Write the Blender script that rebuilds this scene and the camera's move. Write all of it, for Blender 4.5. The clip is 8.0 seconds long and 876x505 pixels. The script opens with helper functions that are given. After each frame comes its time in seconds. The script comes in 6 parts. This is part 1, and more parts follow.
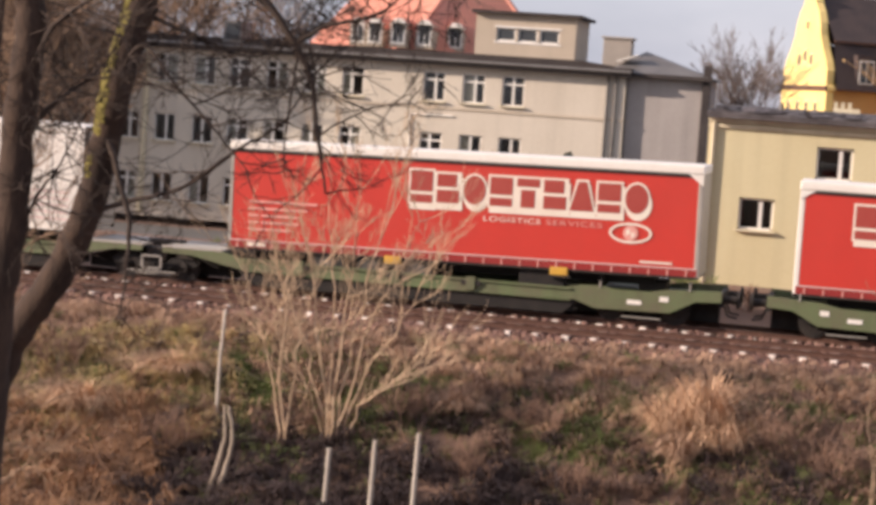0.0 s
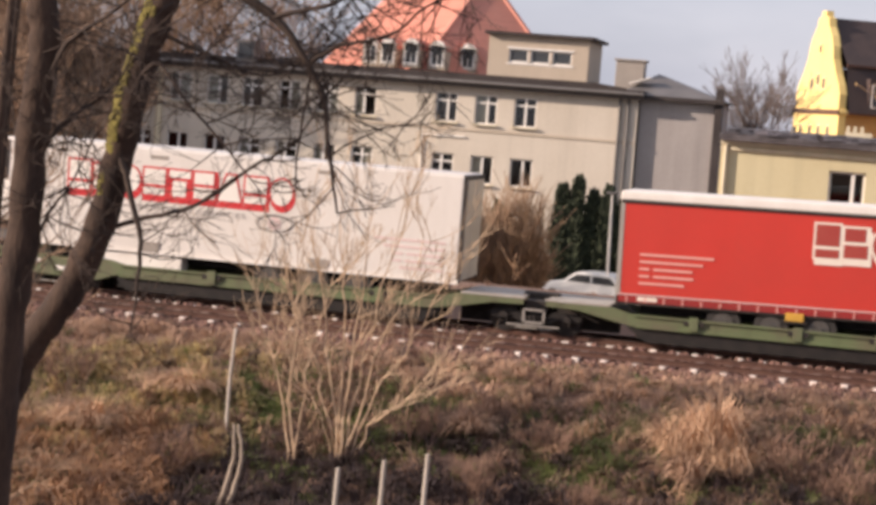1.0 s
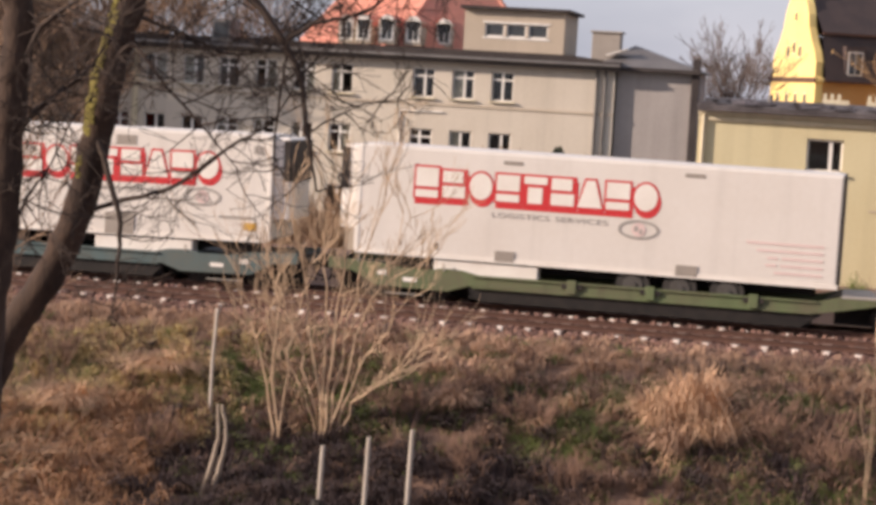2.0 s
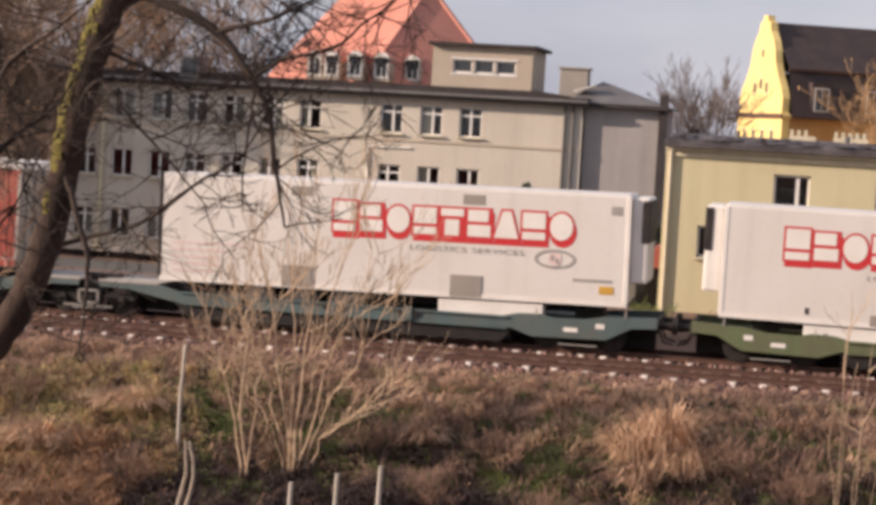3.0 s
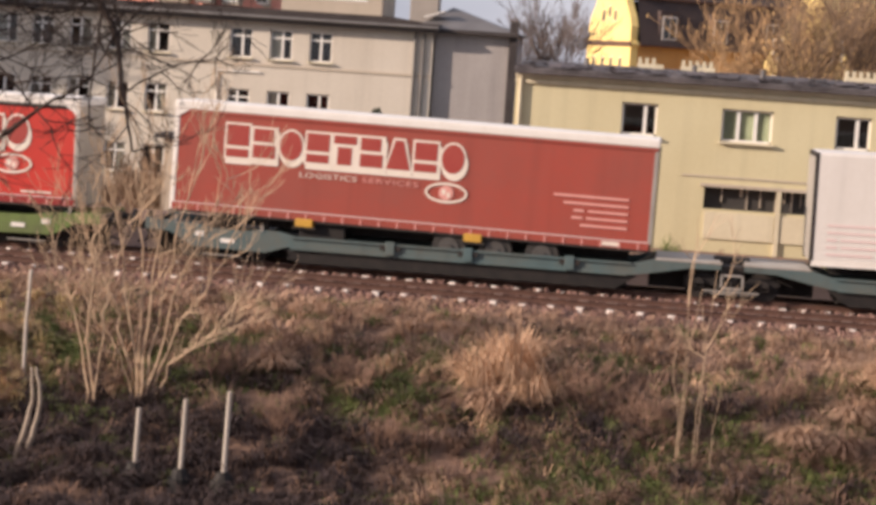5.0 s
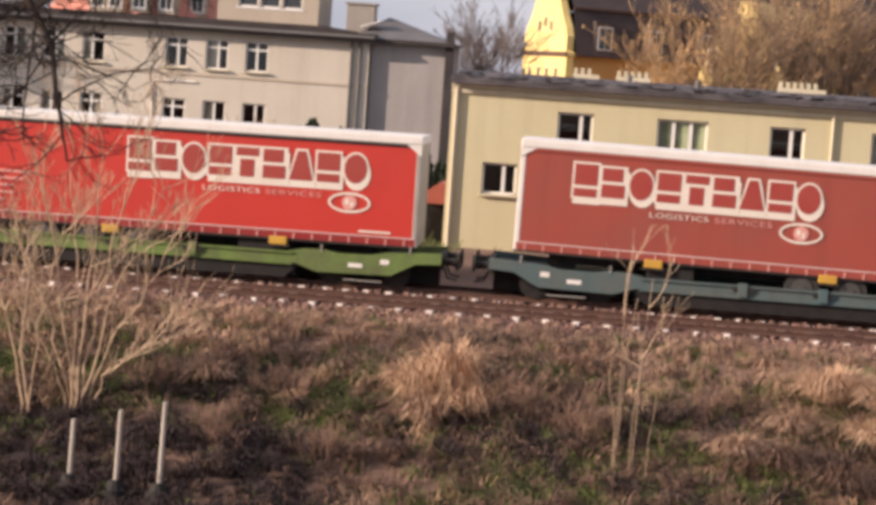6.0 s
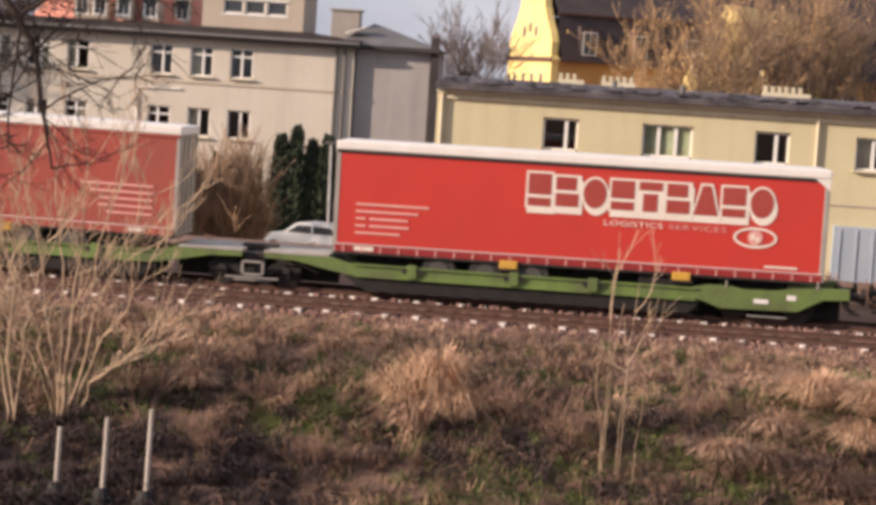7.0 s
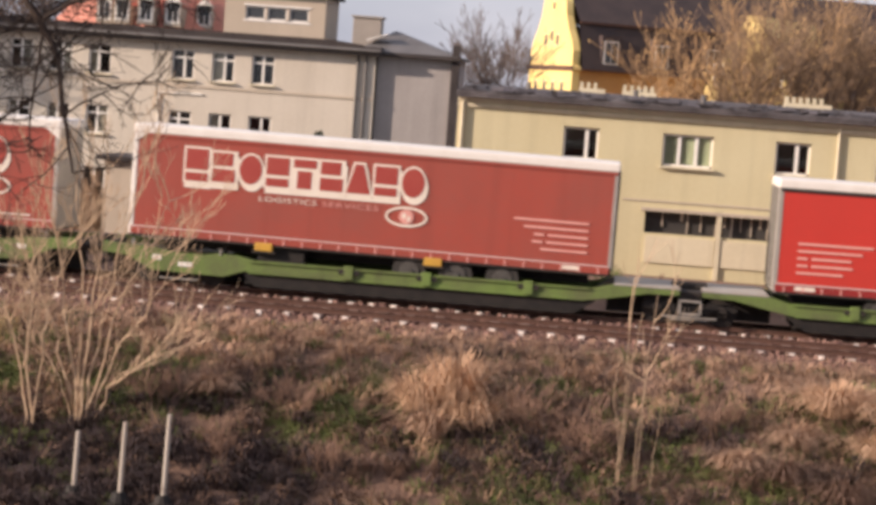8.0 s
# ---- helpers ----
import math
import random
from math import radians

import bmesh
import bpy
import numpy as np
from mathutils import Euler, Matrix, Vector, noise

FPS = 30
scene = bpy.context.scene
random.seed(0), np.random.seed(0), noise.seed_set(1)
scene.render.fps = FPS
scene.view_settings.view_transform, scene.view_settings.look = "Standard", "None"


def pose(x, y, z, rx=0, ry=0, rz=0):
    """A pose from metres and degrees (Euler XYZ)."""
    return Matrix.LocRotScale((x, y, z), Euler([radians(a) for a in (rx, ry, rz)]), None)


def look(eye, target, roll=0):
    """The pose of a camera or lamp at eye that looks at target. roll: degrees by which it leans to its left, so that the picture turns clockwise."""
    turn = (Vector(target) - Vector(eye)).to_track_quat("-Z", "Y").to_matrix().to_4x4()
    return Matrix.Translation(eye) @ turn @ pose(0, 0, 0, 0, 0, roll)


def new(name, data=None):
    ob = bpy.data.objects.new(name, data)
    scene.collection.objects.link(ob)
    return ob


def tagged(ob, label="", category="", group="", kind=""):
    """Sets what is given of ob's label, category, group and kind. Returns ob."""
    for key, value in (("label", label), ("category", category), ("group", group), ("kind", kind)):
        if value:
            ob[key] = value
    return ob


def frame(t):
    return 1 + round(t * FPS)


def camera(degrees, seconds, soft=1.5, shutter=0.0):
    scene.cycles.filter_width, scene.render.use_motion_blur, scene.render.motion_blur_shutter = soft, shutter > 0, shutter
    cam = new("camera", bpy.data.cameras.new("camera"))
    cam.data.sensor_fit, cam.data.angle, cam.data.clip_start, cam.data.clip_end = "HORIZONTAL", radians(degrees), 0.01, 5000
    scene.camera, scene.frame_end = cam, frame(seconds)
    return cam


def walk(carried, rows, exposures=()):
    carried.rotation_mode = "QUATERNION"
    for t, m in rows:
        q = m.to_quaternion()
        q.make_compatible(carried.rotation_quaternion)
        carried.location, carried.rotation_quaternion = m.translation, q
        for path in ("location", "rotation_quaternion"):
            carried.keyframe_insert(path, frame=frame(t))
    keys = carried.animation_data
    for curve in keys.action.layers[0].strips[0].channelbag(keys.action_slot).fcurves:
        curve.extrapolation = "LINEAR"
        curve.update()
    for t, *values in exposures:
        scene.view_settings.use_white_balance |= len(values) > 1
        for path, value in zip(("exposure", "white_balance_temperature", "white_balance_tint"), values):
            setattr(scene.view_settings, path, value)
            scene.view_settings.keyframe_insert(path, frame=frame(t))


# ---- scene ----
# A goods train of semi-trailers on pocket wagons passes on an embankment, seen through a long lens from a rise.
EYE = (0.0, 0.0, 6.2)
cam = camera(24.6, 8.0, soft=3.7, shutter=0.12)
TURNS = [
    (0.00, 85.465, -3.960, 11.990), (0.25, 85.353, -3.883, 9.913), (0.50, 85.494, -3.806, 10.800), (0.75, 85.950, -4.118, 12.021),
    (1.00, 86.025, -4.430, 12.338), (1.20, 85.760, -4.400, 11.500), (2.30, 85.276, -3.100, 11.825), (2.50, 85.181, -3.100, 11.841),
    (2.75, 86.418, -3.195, 11.090), (3.00, 86.447, -3.290, 10.783), (3.25, 87.030, -3.351, 10.092), (3.50, 86.884, -3.411, 9.876),
    (3.75, 86.171, -3.337, 9.640), (4.00, 85.616, -3.262, 8.993), (4.25, 84.978, -3.396, 8.524), (4.50, 84.816, -3.530, 8.040),
    (4.70, 84.564, -3.862, 7.199), (5.80, 84.787, -3.559, 5.448), (6.00, 84.994, -3.941, 4.708), (6.25, 84.974, -3.708, 4.047),
    (6.50, 84.652, -3.475, 3.972), (6.75, 84.841, -3.574, 4.294), (7.00, 85.188, -3.672, 4.284), (7.25, 85.353, -3.818, 4.473),
    (7.50, 85.153, -3.964, 4.276), (7.75, 85.181, -4.067, 4.276), (8.00, 85.367, -4.170, 4.878),
]
walk(cam, [(t, pose(*EYE, a, b, c)) for t, a, b, c in TURNS], [(0.0, 0.46, 6500, 18), (1.2, 0.42, 6500, 18), (2.5, 0.27, 6500, 18), (3.5, 0.22, 6500, 18), (4.5, 0.32, 6500, 18), (6.0, 0.36, 6500, 18), (8.0, 0.36, 6500, 18)])

# ---- light ----
SUN_TO = Vector((-0.87, -0.36, 0.34)).normalized()
world = bpy.data.worlds.new("sky")
scene.world = world
world.use_nodes = True
wn, wl = world.node_tree.nodes, world.node_tree.links
bg = wn["Background"]
sky = wn.new("ShaderNodeTexSky")
sky.sky_type, sky.sun_disc = "NISHITA", False
sky.sun_elevation = math.asin(SUN_TO.z)
sky.sun_rotation = math.atan2(SUN_TO.x, SUN_TO.y)
sky.dust_density = 2.0
# thin grey cloud over the whole sky
cloud_at = wn.new("ShaderNodeTexCoord")
cloud_map = wn.new("ShaderNodeMapping")
cloud_map.inputs["Scale"].default_value = (3.0, 3.0, 9.0)
cloud = wn.new("ShaderNodeTexNoise")
cloud.inputs["Scale"].default_value, cloud.inputs["Detail"].default_value = 1.6, 5
ramp = wn.new("ShaderNodeValToRGB")
ramp.color_ramp.elements[0].position, ramp.color_ramp.elements[0].color = 0.3, (2.7, 2.95, 3.5, 1)
ramp.color_ramp.elements[1].position, ramp.color_ramp.elements[1].color = 0.72, (4.2, 4.3, 4.7, 1)
mixer = wn.new("ShaderNodeMix")
mixer.data_type = "RGBA"
mixer.inputs[0].default_value = 0.8
wl.new(cloud_at.outputs["Generated"], cloud_map.inputs[0])
wl.new(cloud_map.outputs[0], cloud.inputs["Vector"])
wl.new(cloud.outputs["Fac"], ramp.inputs[0])
wl.new(sky.outputs[0], mixer.inputs[6])
wl.new(ramp.outputs[0], mixer.inputs[7])
wl.new(mixer.outputs[2], bg.inputs["Color"])
bg.inputs["Strength"].default_value = 0.135
sun = new("sun", bpy.data.lights.new("sun", "SUN"))
sun.data.energy, sun.data.angle, sun.data.color = 5.0, radians(1.0), (1.0, 0.85, 0.68)
sun.matrix_world = look(tuple(SUN_TO * 60), (0, 0, 0))


# ---- materials ----
def surface(name, base, other=None, scale=3.0, fine=30.0, amount=0.5, rough=0.75, metal=0.0, bump=0.0, vary=0.0, island=False, stretch=(1, 1, 1), streak=0.0):
    """A node material: two colours mixed by coarse and fine noise, relief, and a shift of tone from piece to piece."""
    m = bpy.data.materials.new(name)
    m.use_nodes = True
    n, l = m.node_tree.nodes, m.node_tree.links
    b = n["Principled BSDF"]
    b.inputs["Roughness"].default_value, b.inputs["Metallic"].default_value = rough, metal
    other = other or tuple(c * 0.6 for c in base)
    at = n.new("ShaderNodeTexCoord")
    mp = n.new("ShaderNodeMapping")
    mp.inputs["Scale"].default_value = stretch
    l.new(at.outputs["Object"], mp.inputs[0])
    big, small = n.new("ShaderNodeTexNoise"), n.new("ShaderNodeTexNoise")
    big.inputs["Scale"].default_value, big.inputs["Detail"].default_value = scale, 5
    small.inputs["Scale"].default_value, small.inputs["Detail"].default_value = fine, 3
    for k in (big, small):
        l.new(mp.outputs[0], k.inputs["Vector"])
    add = n.new("ShaderNodeMath")
    add.operation = "MULTIPLY_ADD"
    l.new(small.outputs["Fac"], add.inputs[0])
    add.inputs[1].default_value = 0.45
    l.new(big.outputs["Fac"], add.inputs[2])
    lift = n.new("ShaderNodeMapRange")
    lift.inputs["From Min"].default_value, lift.inputs["From Max"].default_value = 0.55, 0.95
    lift.inputs["To Max"].default_value = amount
    l.new(add.outputs[0], lift.inputs["Value"])
    mix = n.new("ShaderNodeMix")
    mix.data_type = "RGBA"
    mix.inputs[6].default_value, mix.inputs[7].default_value = (*base, 1), (*other, 1)
    l.new(lift.outputs[0], mix.inputs[0])
    out = mix.outputs[2]
    if streak:
        run = n.new("ShaderNodeTexNoise")
        rm = n.new("ShaderNodeMapping")
        rm.inputs["Scale"].default_value = (2.2, 2.2, 0.12)
        l.new(at.outputs["Object"], rm.inputs[0])
        l.new(rm.outputs[0], run.inputs["Vector"])
        run.inputs["Scale"].default_value, run.inputs["Detail"].default_value = 1.0, 6
        rr = n.new("ShaderNodeMapRange")
        rr.inputs["From Min"].default_value, rr.inputs["From Max"].default_value, rr.inputs["To Max"].default_value = 0.5, 0.8, streak
        l.new(run.outputs["Fac"], rr.inputs["Value"])
        m3 = n.new("ShaderNodeMix")
        m3.data_type = "RGBA"
        l.new(rr.outputs[0], m3.inputs[0])
        l.new(out, m3.inputs[6])
        m3.inputs[7].default_value = (*[c * 0.45 for c in other], 1)
        out = m3.outputs[2]
    if vary:
        src = n.new("ShaderNodeNewGeometry" if island else "ShaderNodeObjectInfo")
        mr = n.new("ShaderNodeMapRange")
        mr.inputs["To Min"].default_value, mr.inputs["To Max"].default_value = 1 - vary, 1 + vary
        l.new(src.outputs["Random Per Island" if island else "Random"], mr.inputs["Value"])
        hs = n.new("ShaderNodeHueSaturation")
        l.new(mr.outputs[0], hs.inputs["Value"])
        l.new(out, hs.inputs["Color"])
        out = hs.outputs[0]
    l.new(out, b.inputs["Base Color"])
    if bump:
        bp = n.new("ShaderNodeBump")
        bp.inputs["Strength"].default_value, bp.inputs["Distance"].default_value = bump, 0.03
        l.new(add.outputs[0], bp.inputs["Height"])
        l.new(bp.outputs[0], b.inputs["Normal"])
    return m


M = {
    "soil": surface("soil", (0.15, 0.088, 0.063), (0.22, 0.132, 0.09), 0.9, 9, 0.9, 0.95, bump=0.6),
    "ballast": surface("ballast", (0.15, 0.095, 0.07), (0.28, 0.2, 0.15), 1.2, 16, 0.9, 0.95, bump=1.0),
    "stone": surface("stone", (0.2, 0.112, 0.09), (0.25, 0.145, 0.113), 3, 20, 0.8, 0.95, vary=0.25, island=True),
    "rust": surface("rust", (0.1, 0.05, 0.037), (0.15, 0.075, 0.05), 4, 30, 0.8, 0.8, 0.2),
    "rail_top": surface("rail_top", (0.22, 0.15, 0.12), (0.16, 0.1, 0.08), 3, 20, 0.7, 0.5, 0.5),
    "sleeper": surface("sleeper", (0.17, 0.1, 0.075), (0.24, 0.17, 0.13), 4, 30, 0.8, 0.9, vary=0.25),
    "sleeper_end": surface("sleeper_end", (0.86, 0.78, 0.7), (0.62, 0.5, 0.42), 6, 40, 0.4, 0.8, vary=0.15),
    # two dark steels, lowered further to carry the shade under the wagons
    "black_steel": surface("black_steel", (0.012, 0.01, 0.01), (0.03, 0.024, 0.02), 3, 25, 0.8, 0.75, 0.2),
    "grease": surface("grease", (0.024, 0.021, 0.02), (0.055, 0.042, 0.034), 4, 30, 0.8, 0.7, 0.3),
    "deck": surface("deck", (0.42, 0.4, 0.37), (0.3, 0.25, 0.2), 1.5, 14, 0.8, 0.7, 0.1),
    "green": surface("green", (0.15, 0.23, 0.052), (0.1, 0.1, 0.05), 0.9, 12, 0.8, 0.55, streak=0.5),
    "olive": surface("olive", (0.12, 0.16, 0.07), (0.13, 0.11, 0.07), 0.9, 12, 0.85, 0.6, streak=0.5),
    "teal": surface("teal", (0.075, 0.125, 0.13), (0.12, 0.12, 0.1), 0.9, 12, 0.8, 0.6, streak=0.45),
    "red_tarp": surface("red_tarp", (0.56, 0.04, 0.026), (0.48, 0.042, 0.028), 0.5, 5, 0.7, 0.5, bump=0.05),
    "dull_tarp": surface("dull_tarp", (0.36, 0.062, 0.04), (0.29, 0.07, 0.05), 0.5, 6, 0.9, 0.65, bump=0.05, streak=0.25),
    "dark_red": surface("dark_red", (0.3, 0.02, 0.018), (0.24, 0.03, 0.025), 1, 12, 0.6, 0.55),
    "white_panel": surface("white_panel", (0.72, 0.68, 0.63), (0.63, 0.58, 0.52), 0.4, 6, 0.6, 0.45, streak=0.14),
    "white_paint": surface("white_paint", (0.82, 0.78, 0.72), (0.66, 0.6, 0.53), 1, 12, 0.6, 0.5),
    "letter_white": surface("letter_white", (0.8, 0.72, 0.62), (0.7, 0.58, 0.48), 1.5, 14, 0.6, 0.6),
    "letter_maroon": surface("letter_maroon", (0.34, 0.045, 0.035), (0.38, 0.07, 0.05), 1.5, 14, 0.6, 0.6),
    "letter_red": surface("letter_red", (0.6, 0.03, 0.035), (0.5, 0.05, 0.05), 1.5, 14, 0.5, 0.5),
    "letter_grey": surface("letter_grey", (0.3, 0.28, 0.26), (0.42, 0.38, 0.34), 1.5, 14, 0.6, 0.6),
    "letter_faint": surface("letter_faint", (0.72, 0.36, 0.31), (0.66, 0.24, 0.2), 1.5, 14, 0.6, 0.6),
    "letter_pink": surface("letter_pink", (0.72, 0.56, 0.53), (0.66, 0.5, 0.47), 1.5, 14, 0.6, 0.6),
    "grey_plate": surface("grey_plate", (0.33, 0.29, 0.25), (0.26, 0.23, 0.2), 2, 20, 0.6, 0.6),
    "end_grey": surface("end_grey", (0.4, 0.37, 0.33), (0.3, 0.27, 0.24), 1, 12, 0.7, 0.5, 0.2),
    "yellow_pad": surface("yellow_pad", (0.62, 0.36, 0.05), (0.45, 0.24, 0.05), 3, 20, 0.6, 0.5),
    "rubber": surface("rubber", (0.03, 0.028, 0.026), (0.06, 0.05, 0.045), 5, 30, 0.7, 0.85),
    "rim": surface("rim", (0.14, 0.13, 0.12), (0.09, 0.08, 0.07), 6, 30, 0.7, 0.5, 0.6),
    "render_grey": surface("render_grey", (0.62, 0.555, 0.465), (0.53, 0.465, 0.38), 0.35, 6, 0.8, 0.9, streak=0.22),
    # the house render darkened to carry shade on side walls and wing
    "render_shaded": surface("render_shaded", (0.38, 0.345, 0.325), (0.31, 0.28, 0.262), 0.4, 6, 0.8, 0.9, streak=0.3),
    "render_tan": surface("render_tan", (0.5, 0.42, 0.33), (0.43, 0.36, 0.28), 0.5, 8, 0.8, 0.9, streak=0.2),
    "render_yellow": surface("render_yellow", (0.62, 0.55, 0.345), (0.56, 0.485, 0.29), 0.35, 7, 0.8, 0.9, streak=0.18),
    "band_cream": surface("band_cream", (0.68, 0.6, 0.43), (0.58, 0.5, 0.34), 0.6, 8, 0.8, 0.85, streak=0.25),
    "church_yellow": surface("church_yellow", (0.86, 0.66, 0.26), (0.78, 0.57, 0.2), 0.3, 5, 0.8, 0.85),
    "felt": surface("felt", (0.035, 0.027, 0.026), (0.06, 0.048, 0.044), 0.8, 9, 0.9, 0.85, bump=0.3),
    "felt_old": surface("felt_old", (0.045, 0.037, 0.038), (0.12, 0.105, 0.106), 1.1, 7, 1.0, 0.8, bump=0.6),
    # church yellow turned orange-brown to hold the long wall's shade
    "yellow_shaded": surface("yellow_shaded", (0.52, 0.29, 0.1), (0.42, 0.22, 0.08), 0.3, 5, 0.8, 0.85),
    "felt_patch": surface("felt_patch", (0.05, 0.042, 0.045), (0.11, 0.095, 0.1), 1.6, 12, 1.0, 0.8, vary=0.6, island=True),
    "slate": surface("slate", (0.045, 0.032, 0.032), (0.075, 0.05, 0.045), 1, 12, 0.8, 0.8, vary=0.25, island=True),
    "tile_red": surface("tile_red", (0.64, 0.29, 0.22), (0.56, 0.24, 0.18), 0.6, 10, 0.8, 0.8, vary=0.12, island=True),
    "zinc": surface("zinc", (0.13, 0.12, 0.115), (0.2, 0.185, 0.175), 0.7, 9, 0.8, 0.6, 0.3),
    "window_white": surface("window_white", (0.8, 0.77, 0.72), (0.7, 0.66, 0.6), 3, 20, 0.5, 0.5),
    # near-black fill standing in for unlit space behind openings
    "unlit_dark": surface("unlit_dark", (0.035, 0.03, 0.028), (0.055, 0.05, 0.045), 1, 8, 0.8, 0.8),
    "curtain": surface("curtain", (0.45, 0.42, 0.36), (0.55, 0.5, 0.44), 2, 12, 0.7, 0.9),
    "green_curtain": surface("green_curtain", (0.4, 0.42, 0.27), (0.3, 0.32, 0.2), 2, 12, 0.7, 0.9),
    "pale_blue": surface("pale_blue", (0.34, 0.4, 0.47), (0.42, 0.46, 0.5), 0.7, 9, 0.8, 0.7, streak=0.2),
    "car_white": surface("car_white", (0.75, 0.75, 0.74), (0.68, 0.67, 0.65), 1, 10, 0.5, 0.3),
    "red_cloth": surface("red_cloth", (0.3, 0.075, 0.05), (0.24, 0.06, 0.045), 2, 14, 0.6, 0.8),
    "asphalt": surface("asphalt", (0.09, 0.085, 0.08), (0.14, 0.13, 0.12), 0.6, 14, 0.8, 0.9),
    "bark": surface("bark", (0.03, 0.018, 0.013), (0.075, 0.045, 0.03), 3, 24, 0.9, 0.95, bump=1.0, stretch=(1, 1, 0.3)),
    "lichen": surface("lichen", (0.2, 0.17, 0.035), (0.1, 0.08, 0.025), 9, 40, 1.0, 0.95, bump=0.5),
    "twig": surface("twig", (0.035, 0.024, 0.02), (0.075, 0.05, 0.036), 4, 30, 0.8, 0.9, vary=0.3, island=True),
    "stem_gold": surface("stem_gold", (0.48, 0.35, 0.23), (0.3, 0.21, 0.14), 4, 30, 0.8, 0.85, vary=0.3, island=True),
    "stem_pale": surface("stem_pale", (0.36, 0.3, 0.24), (0.25, 0.2, 0.15), 4, 30, 0.8, 0.9),
    "pole_wood": surface("pole_wood", (0.48, 0.43, 0.37), (0.36, 0.31, 0.26), 4, 30, 0.8, 0.85, stretch=(1, 1, 0.2)),
    "dry_grass": surface("dry_grass", (0.47, 0.3, 0.2), (0.36, 0.235, 0.16), 1.5, 10, 0.8, 0.9, vary=0.22, island=True),
    "tan_grass": surface("tan_grass", (0.6, 0.39, 0.25), (0.5, 0.32, 0.2), 1.5, 10, 0.7, 0.9, vary=0.2, island=True),
    "green_grass": surface("green_grass", (0.12, 0.155, 0.04), (0.19, 0.19, 0.065), 1.5, 10, 0.8, 0.9, vary=0.25, island=True),
    "olive_grass": surface("olive_grass", (0.56, 0.41, 0.2), (0.42, 0.34, 0.14), 1.5, 10, 0.8, 0.9, vary=0.3, island=True),
    "bramble": surface("bramble", (0.25, 0.15, 0.105), (0.17, 0.105, 0.075), 1.5, 10, 0.9, 0.95, vary=0.3, island=True),
    # purple-brown growth, darkened further to hold the shade of the dip
    "shaded_bramble": surface("shaded_bramble", (0.052, 0.034, 0.033), (0.08, 0.051, 0.046), 1.2, 8, 0.9, 0.95, vary=0.25, island=True),
    "rust_weed": surface("rust_weed", (0.4, 0.22, 0.115), (0.29, 0.16, 0.09), 1.5, 10, 0.8, 0.9, vary=0.25, island=True),
    "thuja": surface("thuja", (0.02, 0.028, 0.014), (0.035, 0.042, 0.02), 2, 14, 0.9, 0.95, vary=0.4, island=True),
    # the gold of the low sun is put into this twig colour
    "sunlit_twig": surface("sunlit_twig", (0.4, 0.25, 0.13), (0.28, 0.175, 0.095), 0.6, 6, 0.9, 0.9, vary=0.4, island=True),
    "gold_leaf": surface("gold_leaf", (0.62, 0.4, 0.17), (0.48, 0.3, 0.13), 0.6, 6, 0.9, 0.9, vary=0.4, island=True),
    "brown_twig": surface("brown_twig", (0.25, 0.165, 0.11), (0.34, 0.23, 0.15), 2, 12, 0.9, 0.95, vary=0.4, island=True),
    "dusk_twig": surface("dusk_twig", (0.22, 0.145, 0.09), (0.16, 0.105, 0.07), 2, 12, 0.9, 0.95, vary=0.4, island=True),
    "limb_bark": surface("limb_bark", (0.1, 0.07, 0.05), (0.15, 0.1, 0.07), 2, 12, 0.9, 0.95),
    "grey_twig": surface("grey_twig", (0.12, 0.095, 0.085), (0.17, 0.13, 0.115), 2, 12, 0.9, 0.95, vary=0.3, island=True),
}
glass = bpy.data.materials.new("window_glass")
glass.use_nodes = True
gb = glass.node_tree.nodes["Principled BSDF"]
gb.inputs["Base Color"].default_value = (0.05, 0.055, 0.06, 1)
gb.inputs["Roughness"].default_value, gb.inputs["IOR"].default_value = 0.08, 1.5
M["glass"] = glass
clear = bpy.data.materials.new("clear_glass")
clear.use_nodes = True
cb = clear.node_tree.nodes["Principled BSDF"]
cb.inputs["Base Color"].default_value = (0.8, 0.84, 0.83, 1)
cb.inputs["Transmission Weight"].default_value = 1.0
cb.inputs["Roughness"].default_value, cb.inputs["IOR"].default_value = 0.02, 1.45
M["clear_glass"] = clear


# ---- mesh helpers ----
def part(name, bm, material, parent=None, label=""):
    me = bpy.data.meshes.new(name)
    bm.to_mesh(me)
    bm.free()
    return hang(name, me, material, parent, label)


def hang(name, me, material, parent=None, label=""):
    if material and not me.materials:
        me.materials.append(M[material])
    ob = new(name, me)
    if parent:
        ob.parent = parent
    return tagged(ob, label)


def box(bm, x0, x1, y0, y1, z0, z1, bevel=0.0):
    v = [bm.verts.new((x, y, z)) for x in (x0, x1) for y in (y0, y1) for z in (z0, z1)]
    fs = [bm.faces.new([v[i] for i in f]) for f in ((0, 1, 3, 2), (4, 6, 7, 5), (0, 4, 5, 1), (2, 3, 7, 6), (0, 2, 6, 4), (1, 5, 7, 3))]
    if bevel:
        bmesh.ops.bevel(bm, geom=list({e for f in fs for e in f.edges}), offset=bevel, segments=2, affect="EDGES", profile=0.6)
    return bm


